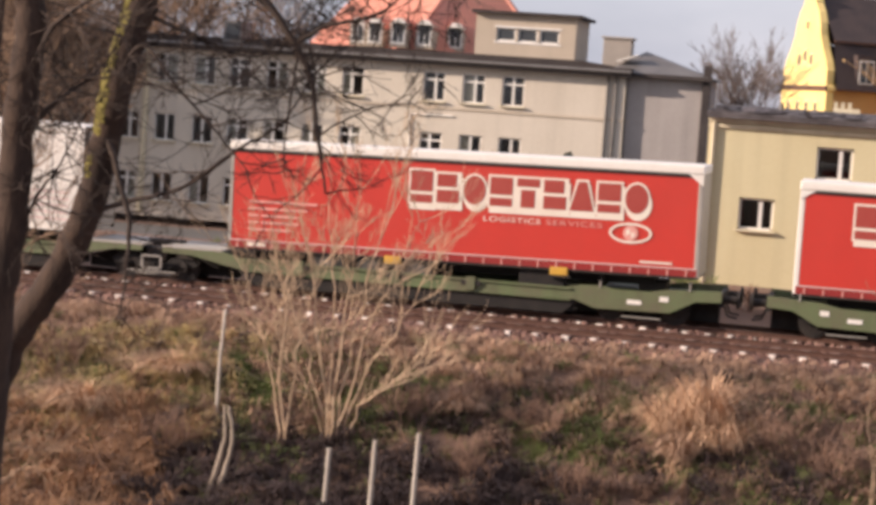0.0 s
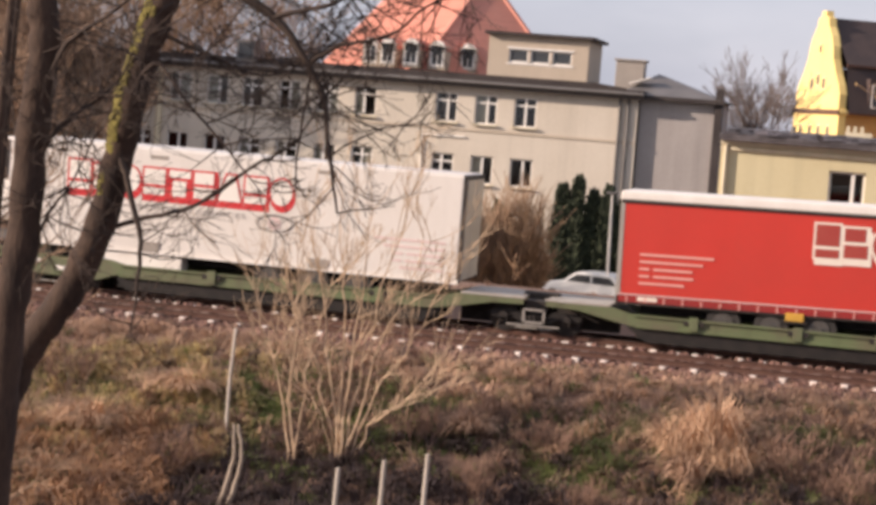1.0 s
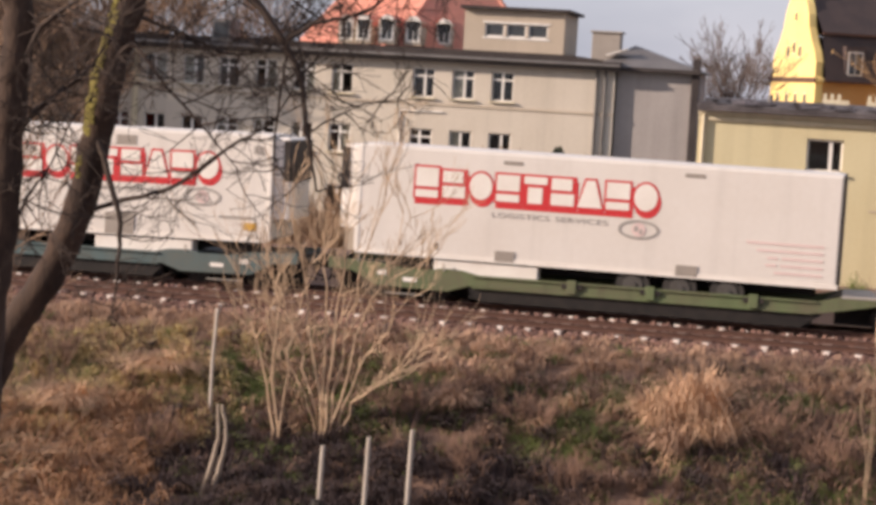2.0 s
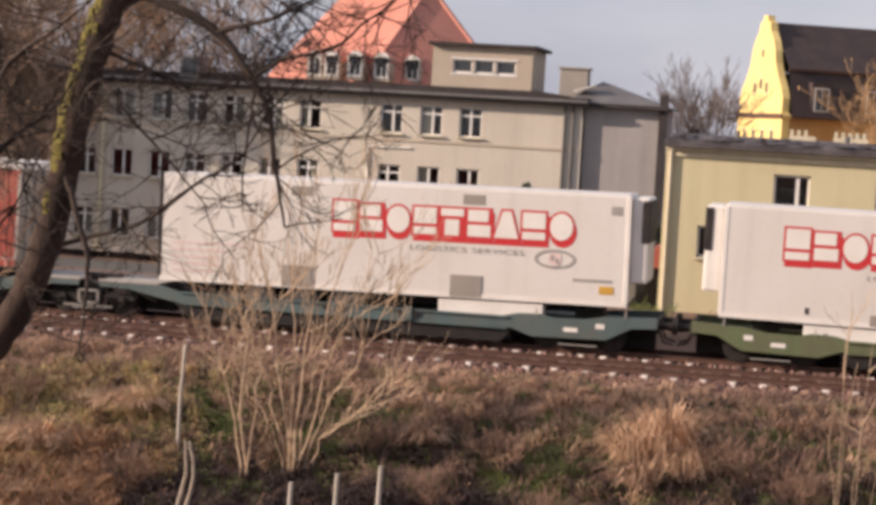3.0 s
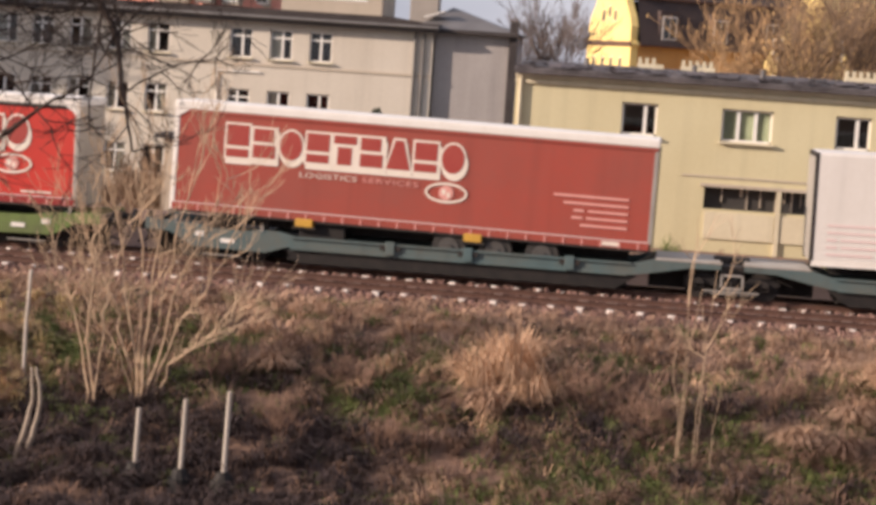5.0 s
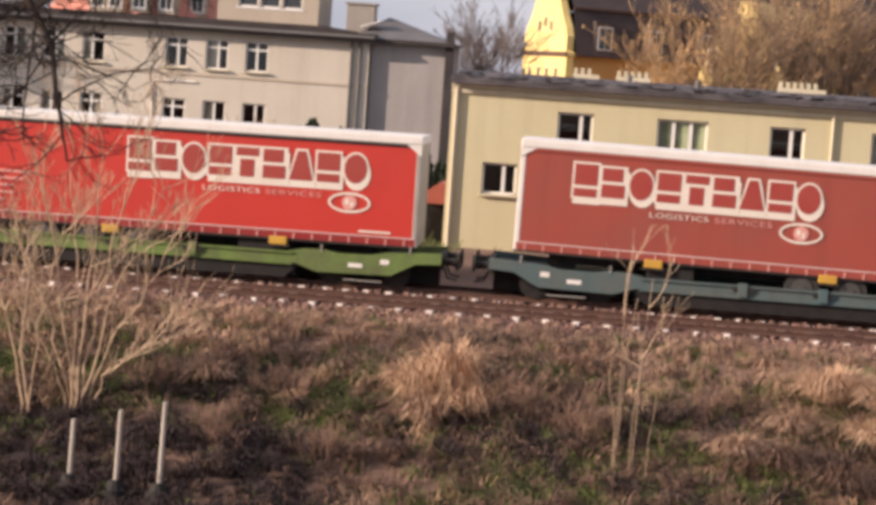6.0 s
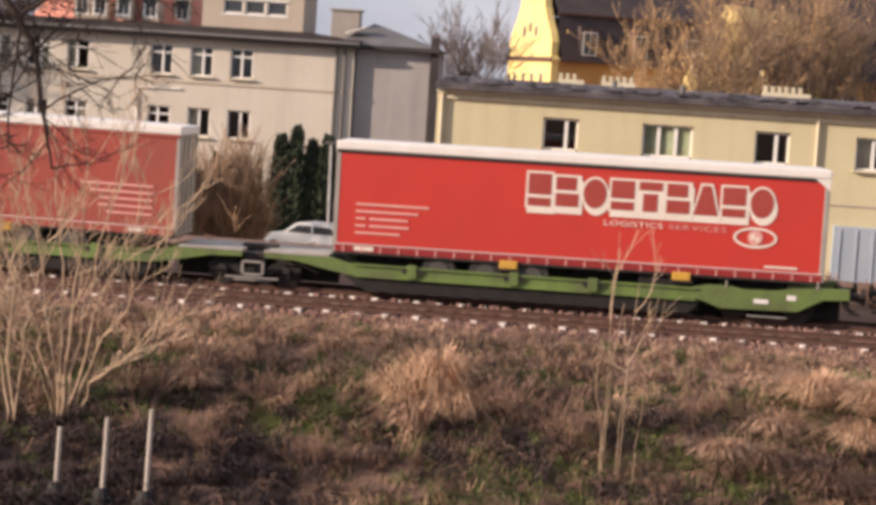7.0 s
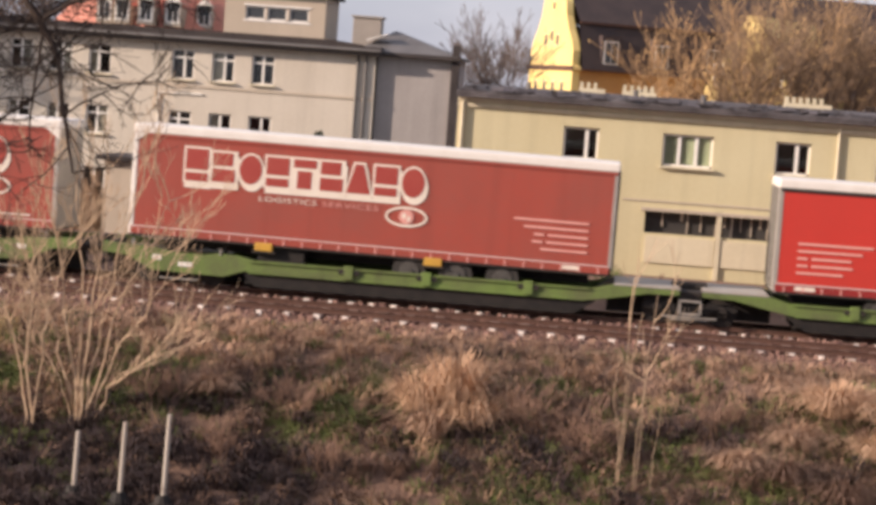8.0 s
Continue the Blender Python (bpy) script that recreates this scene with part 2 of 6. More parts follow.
def boxes(*rows, bevel=0.0):
    bm = bmesh.new()
    for r in rows:
        box(bm, *r, bevel=bevel)
    return bm


def slab(outline, y0, y1):
    """A plate with an outline in x and z, between two depths."""
    bm = bmesh.new()
    a = [bm.verts.new((x, y0, z)) for x, z in outline]
    b = [bm.verts.new((x, y1, z)) for x, z in outline]
    bm.faces.new(a)
    bm.faces.new(b[::-1])
    for i in range(len(a)):
        j = (i + 1) % len(a)
        bm.faces.new((a[j], a[i], b[i], b[j]))
    bmesh.ops.recalc_face_normals(bm, faces=bm.faces)
    return bm


def rod(bm, p, q, r, r2=None, sides=10):
    p, q = Vector(p), Vector(q)
    d = q - p
    m = Matrix.Translation((p + q) / 2) @ d.to_track_quat("Z", "Y").to_matrix().to_4x4()
    bmesh.ops.create_cone(bm, cap_ends=True, segments=sides, radius1=r, radius2=r if r2 is None else r2, depth=d.length, matrix=m)
    return bm


def tube(V, F, pts, radii, sides=5):
    """Adds a bent tapered tube to lists of vertices and faces."""
    pts = [Vector(p) for p in pts]
    base = len(V)
    for i, p in enumerate(pts):
        d = (pts[min(i + 1, len(pts) - 1)] - pts[max(i - 1, 0)])
        d = d.normalized() if d.length > 1e-6 else Vector((0, 0, 1))
        a = d.cross(Vector((0.31, 0.95, 0.1))).normalized()
        b = d.cross(a)
        for k in range(sides):
            w = 2 * math.pi * k / sides
            V.append(p + (a * math.cos(w) + b * math.sin(w)) * radii[i])
    for i in range(len(pts) - 1):
        for k in range(sides):
            j = (k + 1) % sides
            F.append((base + i * sides + k, base + i * sides + j, base + (i + 1) * sides + j, base + (i + 1) * sides + k))
    F.append(tuple(base + k for k in range(sides))[::-1])
    F.append(tuple(base + (len(pts) - 1) * sides + k for k in range(sides)))


def mesh_of(name, V, F, smooth=False):
    me = bpy.data.meshes.new(name)
    me.from_pydata([tuple(v) for v in V], [], F)
    if smooth:
        me.polygons.foreach_set("use_smooth", [True] * len(me.polygons))
    me.update()
    return me


def bend(pts, steps=4, wobble=0.0, rng=random):
    """A smooth run of points through a few given ones."""
    pts = [Vector(p) for p in pts]
    out = []
    for i in range(len(pts) - 1):
        p0, p1, p2, p3 = pts[max(i - 1, 0)], pts[i], pts[i + 1], pts[min(i + 2, len(pts) - 1)]
        for k in range(steps):
            u = k / steps
            q = 0.5 * ((2 * p1) + (p2 - p0) * u + (2 * p0 - 5 * p1 + 4 * p2 - p3) * u * u + (3 * p1 - p0 - 3 * p2 + p3) * u ** 3)
            out.append(q + Vector((rng.uniform(-1, 1), rng.uniform(-1, 1), rng.uniform(-1, 1))) * wobble)
    out.append(pts[-1])
    return out


def grow(V, F, p, d, length, r, depth, rng, spread=0.6, up=0.15, kids=3, sides=4, least=0.004):
    """A branch that forks into thinner ones."""
    pts, radii = [Vector(p)], [r]
    n = 4
    d = Vector(d).normalized()
    for i in range(n):
        d = (d + Vector((rng.uniform(-1, 1), rng.uniform(-1, 1), rng.uniform(-1, 1) + up)) * 0.22).normalized()
        pts.append(pts[-1] + d * (length / n))
        radii.append(max(least, r * (1 - 0.6 * (i + 1) / n)))
    tube(V, F, pts, radii, sides if depth > 0 else 3)
    if depth > 0:
        for k in range(kids):
            at = rng.uniform(0.35, 1.0)
            i = min(n, max(1, round(at * n)))
            e = (d + Vector((rng.uniform(-1, 1), rng.uniform(-1, 1), rng.uniform(-0.6, 1) + up)) * spread).normalized()
            grow(V, F, pts[i], e, length * rng.uniform(0.5, 0.8), max(least, radii[i] * 0.65), depth - 1, rng, spread, up, kids, sides, least)


# ---- ground ----
PROFILE = [(-400, 4.6), (4, 4.5), (12, 2.4), (26, -3.0), (34, -4.2), (41.6, -4.4), (43.0, -4.0), (49.6, -0.5), (51.0, -0.15),
           (51.6, 0.0), (54.6, 0.0), (55.2, 0.02), (58.8, 0.02), (59.3, -0.1), (60.5, -0.05), (66.0, 0.5), (67.6, 0.5), (72, -0.9), (76, -1.6), (4000, -1.6)]


def level(y, x=0.0):
    for (y0, z0), (y1, z1) in zip(PROFILE, PROFILE[1:]):
        if y <= y1:
            z = z0 + (z1 - z0) * (y - y0) / (y1 - y0)
            break
    if 42.4 < y < 50.8:
        k = min(1, (y - 42.4) / 1.5, (50.8 - y) / 1.5)
        z += 0.28 * k * noise.noise(Vector((x * 0.35, y * 0.5, 3))) + 0.1 * k * noise.noise(Vector((x * 1.3, y * 1.5, 8)))
    return z


def ground():
    xs = [-1500, -400, -150, -80, -50] + [-36 + 0.5 * i for i in range(121)] + [32, 50, 80, 150, 400, 1500]
    ys = sorted({y for y, _ in PROFILE} | {42.4 + 0.4 * i for i in range(22)} | {-60, 20, 30, 38, 62, 68, 75, 90, 120, 200, 500, 1200})
    V = [(x, y, level(y, x)) for y in ys for x in xs]
    w = len(xs)
    F = [(j * w + i, j * w + i + 1, (j + 1) * w + i + 1, (j + 1) * w + i) for j in range(len(ys) - 1) for i in range(w - 1)]
    tagged(hang("ground", mesh_of("ground", V, F, True), "soil"), "dark earth bank, dip and level ground round the railway", "ground", kind="structure")
    bm = boxes((-60, 40, 76.5, 98, -1.8, -1.56))
    tagged(part("pavement", bm, "asphalt"), "grey asphalt yard between hedge and buildings", "pavement", kind="structure")


ground()


# ---- railway ----
NEAR_Y, FAR_Y = 53.05, 57.05
NEAR_Z, FAR_Z = 0.11, 0.07


def rail_mesh(x0, x1):
    prof = [(-0.07, 0), (0.07, 0), (0.07, 0.015), (0.012, 0.035), (0.012, 0.12), (0.036, 0.125), (0.036, 0.135), (-0.036, 0.135), (-0.036, 0.125), (-0.012, 0.12), (-0.012, 0.035), (-0.07, 0.015)]
    V = [(x, y, z) for x in (x0, x1) for y, z in prof]
    n = len(prof)
    F = [(i, (i + 1) % n, n + (i + 1) % n, n + i) for i in range(n)] + [tuple(range(n))[::-1], tuple(range(n, 2 * n))]
    return mesh_of("rail", V, F)


def track(name, y, z, step, x0, x1, near0, near1, label):
    root = tagged(new(name), label, "railway track", kind="structure")
    root.location = (0, y, z)
    rail = rail_mesh(-170, 170)
    rail.materials.append(M["rust"])
    rail.materials.append(M["rail_top"])
    for p in rail.polygons:
        if p.normal.z > 0.9 and p.center.z > 0.13:
            p.material_index = 1
    for s in (-1, 1):
        ob = hang("rail", rail, None, root)
        ob.location = (0, s * 0.7535, 0)
    # one sleeper with pale ends; the middle lies lower
    bm = bmesh.new()
    box(bm, -0.13, 0.13, -1.22, 1.22, -0.2, 0.0, bevel=0.02)
    me = bpy.data.meshes.new("sleeper")
    bm.to_mesh(me)
    bm.free()
    me.materials.append(M["sleeper"])
    bm = bmesh.new()
    wide = 0.085 if y < 55 else 0.09
    box(bm, -wide, wide, -1.29, -1.2, -0.17, 0.012, bevel=0.03)
    end = bpy.data.meshes.new("sleeper_end")
    bm.to_mesh(end)
    bm.free()
    end.materials.append(M["sleeper_end"])
    rng = random.Random(len(name))
    n = int((x1 - x0) / step)
    far = bmesh.new()
    for i in range(n):
        x = x0 + i * step + rng.uniform(-0.025, 0.025)
        if near0 < x < near1:
            ob = hang("sleeper", me, None, root)
            ob.location, ob.rotation_euler = (x, rng.uniform(-0.03, 0.03), rng.uniform(-0.012, 0.012)), (0, 0, rng.uniform(-0.02, 0.02))
            cap = hang("sleeper_end", end, None, ob, "pale worn sleeper end")
            cap.scale = (rng.uniform(0.8, 1.1), 1, 1)
        else:
            box(far, x - 0.13, x + 0.13, -1.3, 1.3, -0.2, 0.0)
    tagged(part("far_sleepers", far, "sleeper", root), kind="stuff")


track("track_near", NEAR_Y, NEAR_Z, 0.772, -150, 150, -27, 15, "empty rusty railway track with pale sleeper ends")
track("track_far", FAR_Y, FAR_Z, 0.612, -150, 150, -27, 15, "railway track under the train with pale sleeper ends")


def stones():
    rng = np.random.default_rng(4)
    V, F = [], []
    cube = np.array([(-1, -1, -1), (1, -1, -1), (1, 1, -1), (-1, 1, -1), (-.7, -.8, 1), (.8, -.6, 1), (.6, .7, 1), (-.8, .6, 1)], float)
    faces = [(0, 3, 2, 1), (4, 5, 6, 7), (0, 1, 5, 4), (1, 2, 6, 5), (2, 3, 7, 6), (3, 0, 4, 7)]
    for i in range(9000):
        x, y = rng.uniform(-28, 16), 50.7 + 5.6 * rng.beta(1.1, 1.6)
        if 51.8 < y < 54.3:
            z = 0.0
        else:
            z = level(y, x)
        s = rng.uniform(0.025, 0.07)
        q = cube * s * rng.uniform(0.6, 1.3, (8, 3))
        a = rng.uniform(0, 6.3)
        c, d = math.cos(a), math.sin(a)
        b = len(V)
        V += [(x + u * c - v * d, y + u * d + v * c, z + s * 0.5 + w) for u, v, w in q]
        F += [tuple(b + k for k in f) for f in faces]
    tagged(hang("ballast_stones", mesh_of("ballast_stones", V, F), "stone"), "brown rusty ballast stones along the track", "ballast", kind="stuff")


stones()


# ---- the train ----
def ride(t):
    """How far the train has gone at t seconds."""
    return 11.025 * t + 0.02988 * t ** 2 + 0.006587 * t ** 3 - 0.000509 * t ** 4


FACE = 55.78  # the near side of the trailers
MOVERS = []   # thing, x at the start, y, z, tilt
SPINNERS = []


def wheelset(parent, x, z):
    bm = bmesh.new()
    for y in (0.52, 1.98):
        rod(bm, (0, y - 0.065, 0), (0, y + 0.065, 0), 0.43, sides=20)
        rod(bm, (0, y - 0.085, 0), (0, y - 0.02, 0), 0.36, sides=16)
        for k in range(6):
            a = math.pi * k / 3
            rod(bm, (0.2 * math.cos(a), y - 0.1, 0.2 * math.sin(a)), (0.2 * math.cos(a), y, 0.2 * math.sin(a)), 0.035, sides=6)
    rod(bm, (0, 0.2, 0), (0, 2.3, 0), 0.08)
    ob = part("wheelset", bm, "grease", parent)
    ob.location = (x, 0, z)
    SPINNERS.append((ob, x, z))
    return ob


def bogie(parent, x):
    outline = [(-1.35, 0.52), (-1.2, 0.66), (-0.5, 0.66), (-0.35, 0.5), (0.35, 0.5), (0.5, 0.66), (1.2, 0.66), (1.35, 0.52), (1.2, 0.42), (0.6, 0.42), (0.35, 0.3), (-0.35, 0.3), (-0.6, 0.42), (-1.2, 0.42)]
    b = part("bogie", slab(outline, 0.2, 0.32), "black_steel", parent, "black bogie with sprung side frames")
    b.location = (x, 0, 0.17)
    part("bogie_frame", slab(outline, 2.18, 2.3), "black_steel", b)
    bm = boxes((-0.2, 0.2, 0.3, 2.2, 0.36, 0.6))
    for sx in (-0.9, 0.9):
        rod(bm, (sx, 0.12, 0.46), (sx, 0.26, 0.46), 0.13, sides=12)
        box(bm, sx - 0.12, sx + 0.12, 0.12, 0.22, 0.32, 0.42)
    for k in range(5):
        rod(bm, (-0.24 + 0.12 * k, 0.16, 0.3), (-0.24 + 0.12 * k, 0.16, 0.52), 0.05, sides=8)
    part("bolster", bm, "grease", b)
    part("step_bar", boxes((-0.55, 0.55, 0.1, 0.14, 0.16, 0.19)), "deck", b)
    for sx in (-0.9, 0.9):
        wheelset(b, sx, 0.43)


def half(wagon, paint, s):
    """One half of a pocket wagon, reaching out from the joint at x = 0 towards s (1 or -1)."""
    def flip(bm):
        if s < 0:
            for v in bm.verts:
                v.co.x = -v.co.x
            bmesh.ops.reverse_faces(bm, faces=bm.faces)
        return bm
    sill = [(0.32, 1.2), (2.1, 1.2), (2.75, 1.03), (12.2, 1.03), (12.7, 1.14), (13.3, 1.16), (13.7, 1.08), (14.6, 1.1), (15.1, 1.2), (16.6, 1.28),
            (16.6, 0.97), (15.9, 0.93), (15.2, 0.56), (13.1, 0.52), (12.5, 0.72), (2.9, 0.68), (2.2, 0.8), (1.2, 1.0), (0.32, 1.02)]
    for y in (-0.06, 2.52):
        part("side_sill", flip(slab(sill, y, y + 0.09)), paint, wagon)
    part("sill_flange", flip(boxes((2.8, 12.4, -0.12, 0.03, 0.985, 1.04), (2.9, 12.4, -0.1, 0.03, 0.67, 0.71))), paint, wagon)
    # end platforms
    part("joint_deck", flip(boxes((0.34, 2.12, 0.03, 2.52, 1.15, 1.215))), "deck", wagon, "worn pale grey deck plate")
    part("joint_lip", flip(boxes((0.3, 2.14, -0.075, -0.01, 1.17, 1.235))), "deck", wagon)
    part("end_deck", flip(boxes((13.2, 16.6, 0.03, 2.52, 1.0, 1.06))), paint, wagon)
    part("ramp_plate", flip(slab([(2.14, 1.2), (2.14, 1.12), (3.0, 0.5), (3.1, 0.55)], 0.05, 2.5)), "grease", wagon)
    part("pocket_floor", flip(boxes((2.9, 12.5, 0.1, 2.45, 0.3, 0.36), (2.9, 12.5, 0.1, 0.16, 0.3, 0.7), (2.9, 12.5, 2.38, 2.44, 0.3, 0.7))), "black_steel", wagon)
    part("lower_box", flip(slab([(2.6, 0.68), (12.6, 0.7), (12.2, 0.3), (3.2, 0.28)], 0.0, 0.1)), "black_steel", wagon)
    for bx in (4.5, 7.35, 9.55):
        b = part("side_bracket", flip(boxes((bx - 0.13, bx + 0.13, -0.16, -0.05, 0.72, 1.1), bevel=0.02)), paint, wagon)
        part("bracket_pocket", flip(boxes((bx - 0.28, bx + 0.28, -0.13, -0.04, 0.86, 1.0))), "grease", b)
    part("kingpin_stand", flip(boxes((14.2, 15.0, 0.8, 1.75, 1.05, 1.36), bevel=0.04)), "grease", wagon)
    for r in ((13.2, 13.24, -0.09, -0.05, 1.1, 1.3), (15.7, 15.74, -0.09, -0.05, 1.2, 1.42)):
        part("stanchion", flip(boxes(r)), "deck", wagon)
    for r in ((14.0, 14.4, -0.075, -0.061, 0.72, 0.84), (14.9, 15.15, -0.075, -0.061, 0.86, 1.0)):
        part("data_plate", flip(boxes(r)), "white_paint", wagon)
    for y in (0.4, 2.15):
        bm = bmesh.new()
        rod(bm, (16.6, y, 1.05), (17.0, y, 1.05), 0.1)
        rod(bm, (17.0, y, 1.05), (17.08, y, 1.05), 0.24, sides=16)
        part("buffer", flip(bm), "grease", wagon)
    # black slab added as the shade below the outer end
    part("end_shade_fill", flip(boxes((11.9, 16.5, 1.0, 1.55, 0.3, 1.0))), "black_steel", wagon)
    bm = boxes((16.5, 16.64, 0.2, 2.4, 0.82, 1.2))
    rod(bm, (16.6, 1.27, 0.92), (17.1, 1.27, 0.86), 0.06)
    for y in (0.75, 1.75):
        rod(bm, (16.62, y, 0.9), (16.75, y, 0.55), 0.03)
        rod(bm, (16.75, y, 0.55), (17.02, y, 0.5), 0.03)
    part("coupling_beam", flip(bm), "grease", wagon)
    bogie(wagon, s * 14.4)


def wagon(paint, label, x, sides=(1, -1)):
    w = tagged(new("pocket_wagon"), label, "railway wagon", "wagons of the goods train")
    for s in sides:
        half(w, paint, s)
    if len(sides) == 2:
        bogie(w, 0)
        bm = boxes((-0.34, 0.34, 0.35, 2.2, 0.8, 1.12), (-0.5, 0.5, 1.0, 1.55, 1.12, 1.3), bevel=0.04)
        part("joint_block", bm, "grease", w)
        # black slab added to fill the arch under the joint with shade
        part("joint_shade_fill", slab([(-2.3, 0.7), (-1.2, 1.0), (1.2, 1.0), (2.3, 0.7), (2.3, 0.34), (-2.3, 0.34)], 1.0, 1.5), "black_steel", w)
        bm = boxes((-0.32, 0.32, -0.1, -0.04, 0.5, 0.55), (-0.32, 0.32, -0.1, -0.04, 0.86, 0.91), (-0.32, -0.26, -0.1, -0.04, 0.5, 0.9), (0.26, 0.32, -0.1, -0.04, 0.5, 0.9))
        part("step_frame", bm, "end_grey", w)
        part("foot_bar", boxes((-0.75, 0.75, -0.12, -0.07, 0.42, 0.46)), "end_grey", w)
    MOVERS.append((w, x, FACE, 0.0, 0.0))
    return w


def flat(parent, name, material, rows, y=-0.012, label=""):
    """Thin painted shapes on the near side: rows of x0, x1, z0, z1."""
    bm = bmesh.new()
    for x0, x1, z0, z1 in rows:
        box(bm, x0, x1, y, y + 0.008, z0, z1)
    return part(name, bm, material, parent, label)


def ring(parent, material, cx, cz, rx, rz, w, y=-0.014):
    bm = bmesh.new()
    n = 36
    a = [[bm.verts.new((cx + math.cos(2 * math.pi * k / n) * (rx - o), yy, cz + math.sin(2 * math.pi * k / n) * (rz - o))) for k in range(n)] for o, yy in ((0, y), (w, y))]
    for k in range(n):
        j = (k + 1) % n
        bm.faces.new((a[0][k], a[0][j], a[1][j], a[1][k]))
    return part("emblem_ring", bm, material, parent)


def words(parent, text, material, x, z, size, width):
    cu = bpy.data.curves.new("words", "FONT")
    cu.body, cu.size, cu.extrude, cu.space_character = text, size, 0.002, 1.1
    tmp = new("words", cu)
    deps = bpy.context.evaluated_depsgraph_get()
    me = bpy.data.meshes.new_from_object(tmp.evaluated_get(deps))
    bpy.data.objects.remove(tmp)
    wide = max(v.co.x for v in me.vertices)
    me.transform(Matrix.Translation((x, -0.012, z)) @ Matrix.Rotation(math.pi / 2, 4, "X") @ Matrix.Diagonal((width / wide, 1, 1, 1)))
    me.materials.clear()
    return hang("lettering", me, material, parent)


def plate(outline, y):
    """A thin sheet on the near side with an outline in x and z."""
    bm = bmesh.new()
    bm.faces.new([bm.verts.new((x, y, z)) for x, z in outline])
    return bm


def oval(cx, cz, rx, rz, n=20):
    return [(cx + rx * math.cos(2 * math.pi * k / n), cz + rz * math.sin(2 * math.pi * k / n)) for k in range(n)]


def oblong(x0, x1, z0, z1):
    return [(x0, z0), (x1, z0), (x1, z1), (x0, z1)]


def name_blocks(parent, x0, x1, z0, z1, front, back):
    """The haulier's name as a row of plain stacked bars, ovals and a wedge, each on a larger sheet that shows as an edge cast down and aside."""
    step, h, e = (x1 - x0) / 9, z1 - z0, 0.06
    for i, kind in enumerate("bcobdcabo"):
        w = step * 0.84
        a, b = x0 + i * step + 0.02, x0 + i * step + 0.02 + w
        lo, hi = z0 - (0.03 if i in (0, 8) else 0.0), z1 + (0.06 if i in (0, 8) else 0.0)
        m, c = (a + b) / 2, (lo + hi) / 2
        if kind == "o":
            bars, shell = [oval(m, c, w / 2, h / 2)], oval(m, c, w / 2 + e, h / 2 + e)
        elif kind == "a":
            bars, shell = [[(a - 0.02, lo), (b + 0.02, lo), (m + 0.12, hi), (m - 0.12, hi)]], [(a - 0.07, lo - e), (b + 0.07, lo - e), (m + 0.17, hi + e), (m - 0.17, hi + e)]
        else:
            cut = lo + h * {"b": 0.34, "c": 0.5, "d": 0.66}[kind]
            inset = {"b": 0.0, "c": 0.07, "d": 0.12}[kind]
            bars = [oblong(a + (inset if kind == "d" else 0), b - (inset if kind == "d" else 0), lo, cut - 0.045), oblong(a, b - (inset if kind == "c" else 0), cut + 0.045, hi)]
            shell = oblong(a - e, b + e, lo - e, hi + e)
        sheet = part("name_backing", plate(shell, -0.010), back, parent)
        part("name_edge", plate([(x + 0.05, z - 0.14) for x, z in shell], -0.0085), back, sheet)
        for o in bars:
            part("name_bar", plate(o, -0.018), front, sheet)


def emblem(parent, x0, x1, z0, z1, material, core):
    cx, cz, rx, rz = (x0 + x1) / 2, (z0 + z1) / 2, (x1 - x0) / 2, (z1 - z0) / 2
    ring(parent, material, cx, cz, rx, rz, 0.07)
    bm = bmesh.new()
    bmesh.ops.create_circle(bm, cap_ends=True, segments=20, radius=rz * 0.72, matrix=Matrix.Translation((cx, -0.014, cz)) @ Matrix.Rotation(math.pi / 2, 4, "X"))
    c = part("emblem_disc", bm, core, parent)
    flat(c, "emblem_mark", material, [(cx - 0.12, cx - 0.02, cz - 0.05, cz + 0.1), (cx + 0.03, cx + 0.11, cz - 0.12, cz + 0.02)], y=-0.02)


def note_lines(parent, x0, x1, z1, material, right=False):
    lens = (1.0, 0.86, 0.72, 0.74, 0.62)
    rows = []
    for i, f in enumerate(lens):
        z = z1 - 0.2 * i
        w = (x1 - x0) * f
        a, b = (x1 - w, x1) if right else (x0, x0 + w)
        cut = a + (b - a) * (0.22 if i in (2, 3) else 1.0)
        if i in (2, 3):
            rows += [(a, cut - 0.04, z - 0.07, z), (cut + 0.06, b, z - 0.07, z)]
        else:
            rows.append((a, b, z - 0.07, z))
    flat(parent, "small_print", material, rows)


LONG, DEEP, TALL = 13.65, 2.55, 3.08
BOX_TALL = 2.99


def road_wheel(parent, x):
    bm = bmesh.new()
    rod(bm, (x, 0.1, -0.36), (x, 0.46, -0.36), 0.47, sides=24)
    t = part("tyre", bm, "rubber", parent)
    bm = bmesh.new()
    rod(bm, (x, 0.07, -0.36), (x, 0.12, -0.36), 0.28, sides=20)
    rod(bm, (x, 0.03, -0.36), (x, 0.1, -0.36), 0.1, sides=12)
    part("rim", bm, "rim", t)
    bm = bmesh.new()
    rod(bm, (x, 2.1, -0.36), (x, 2.46, -0.36), 0.47, sides=20)
    part("tyre", bm, "rubber", parent)


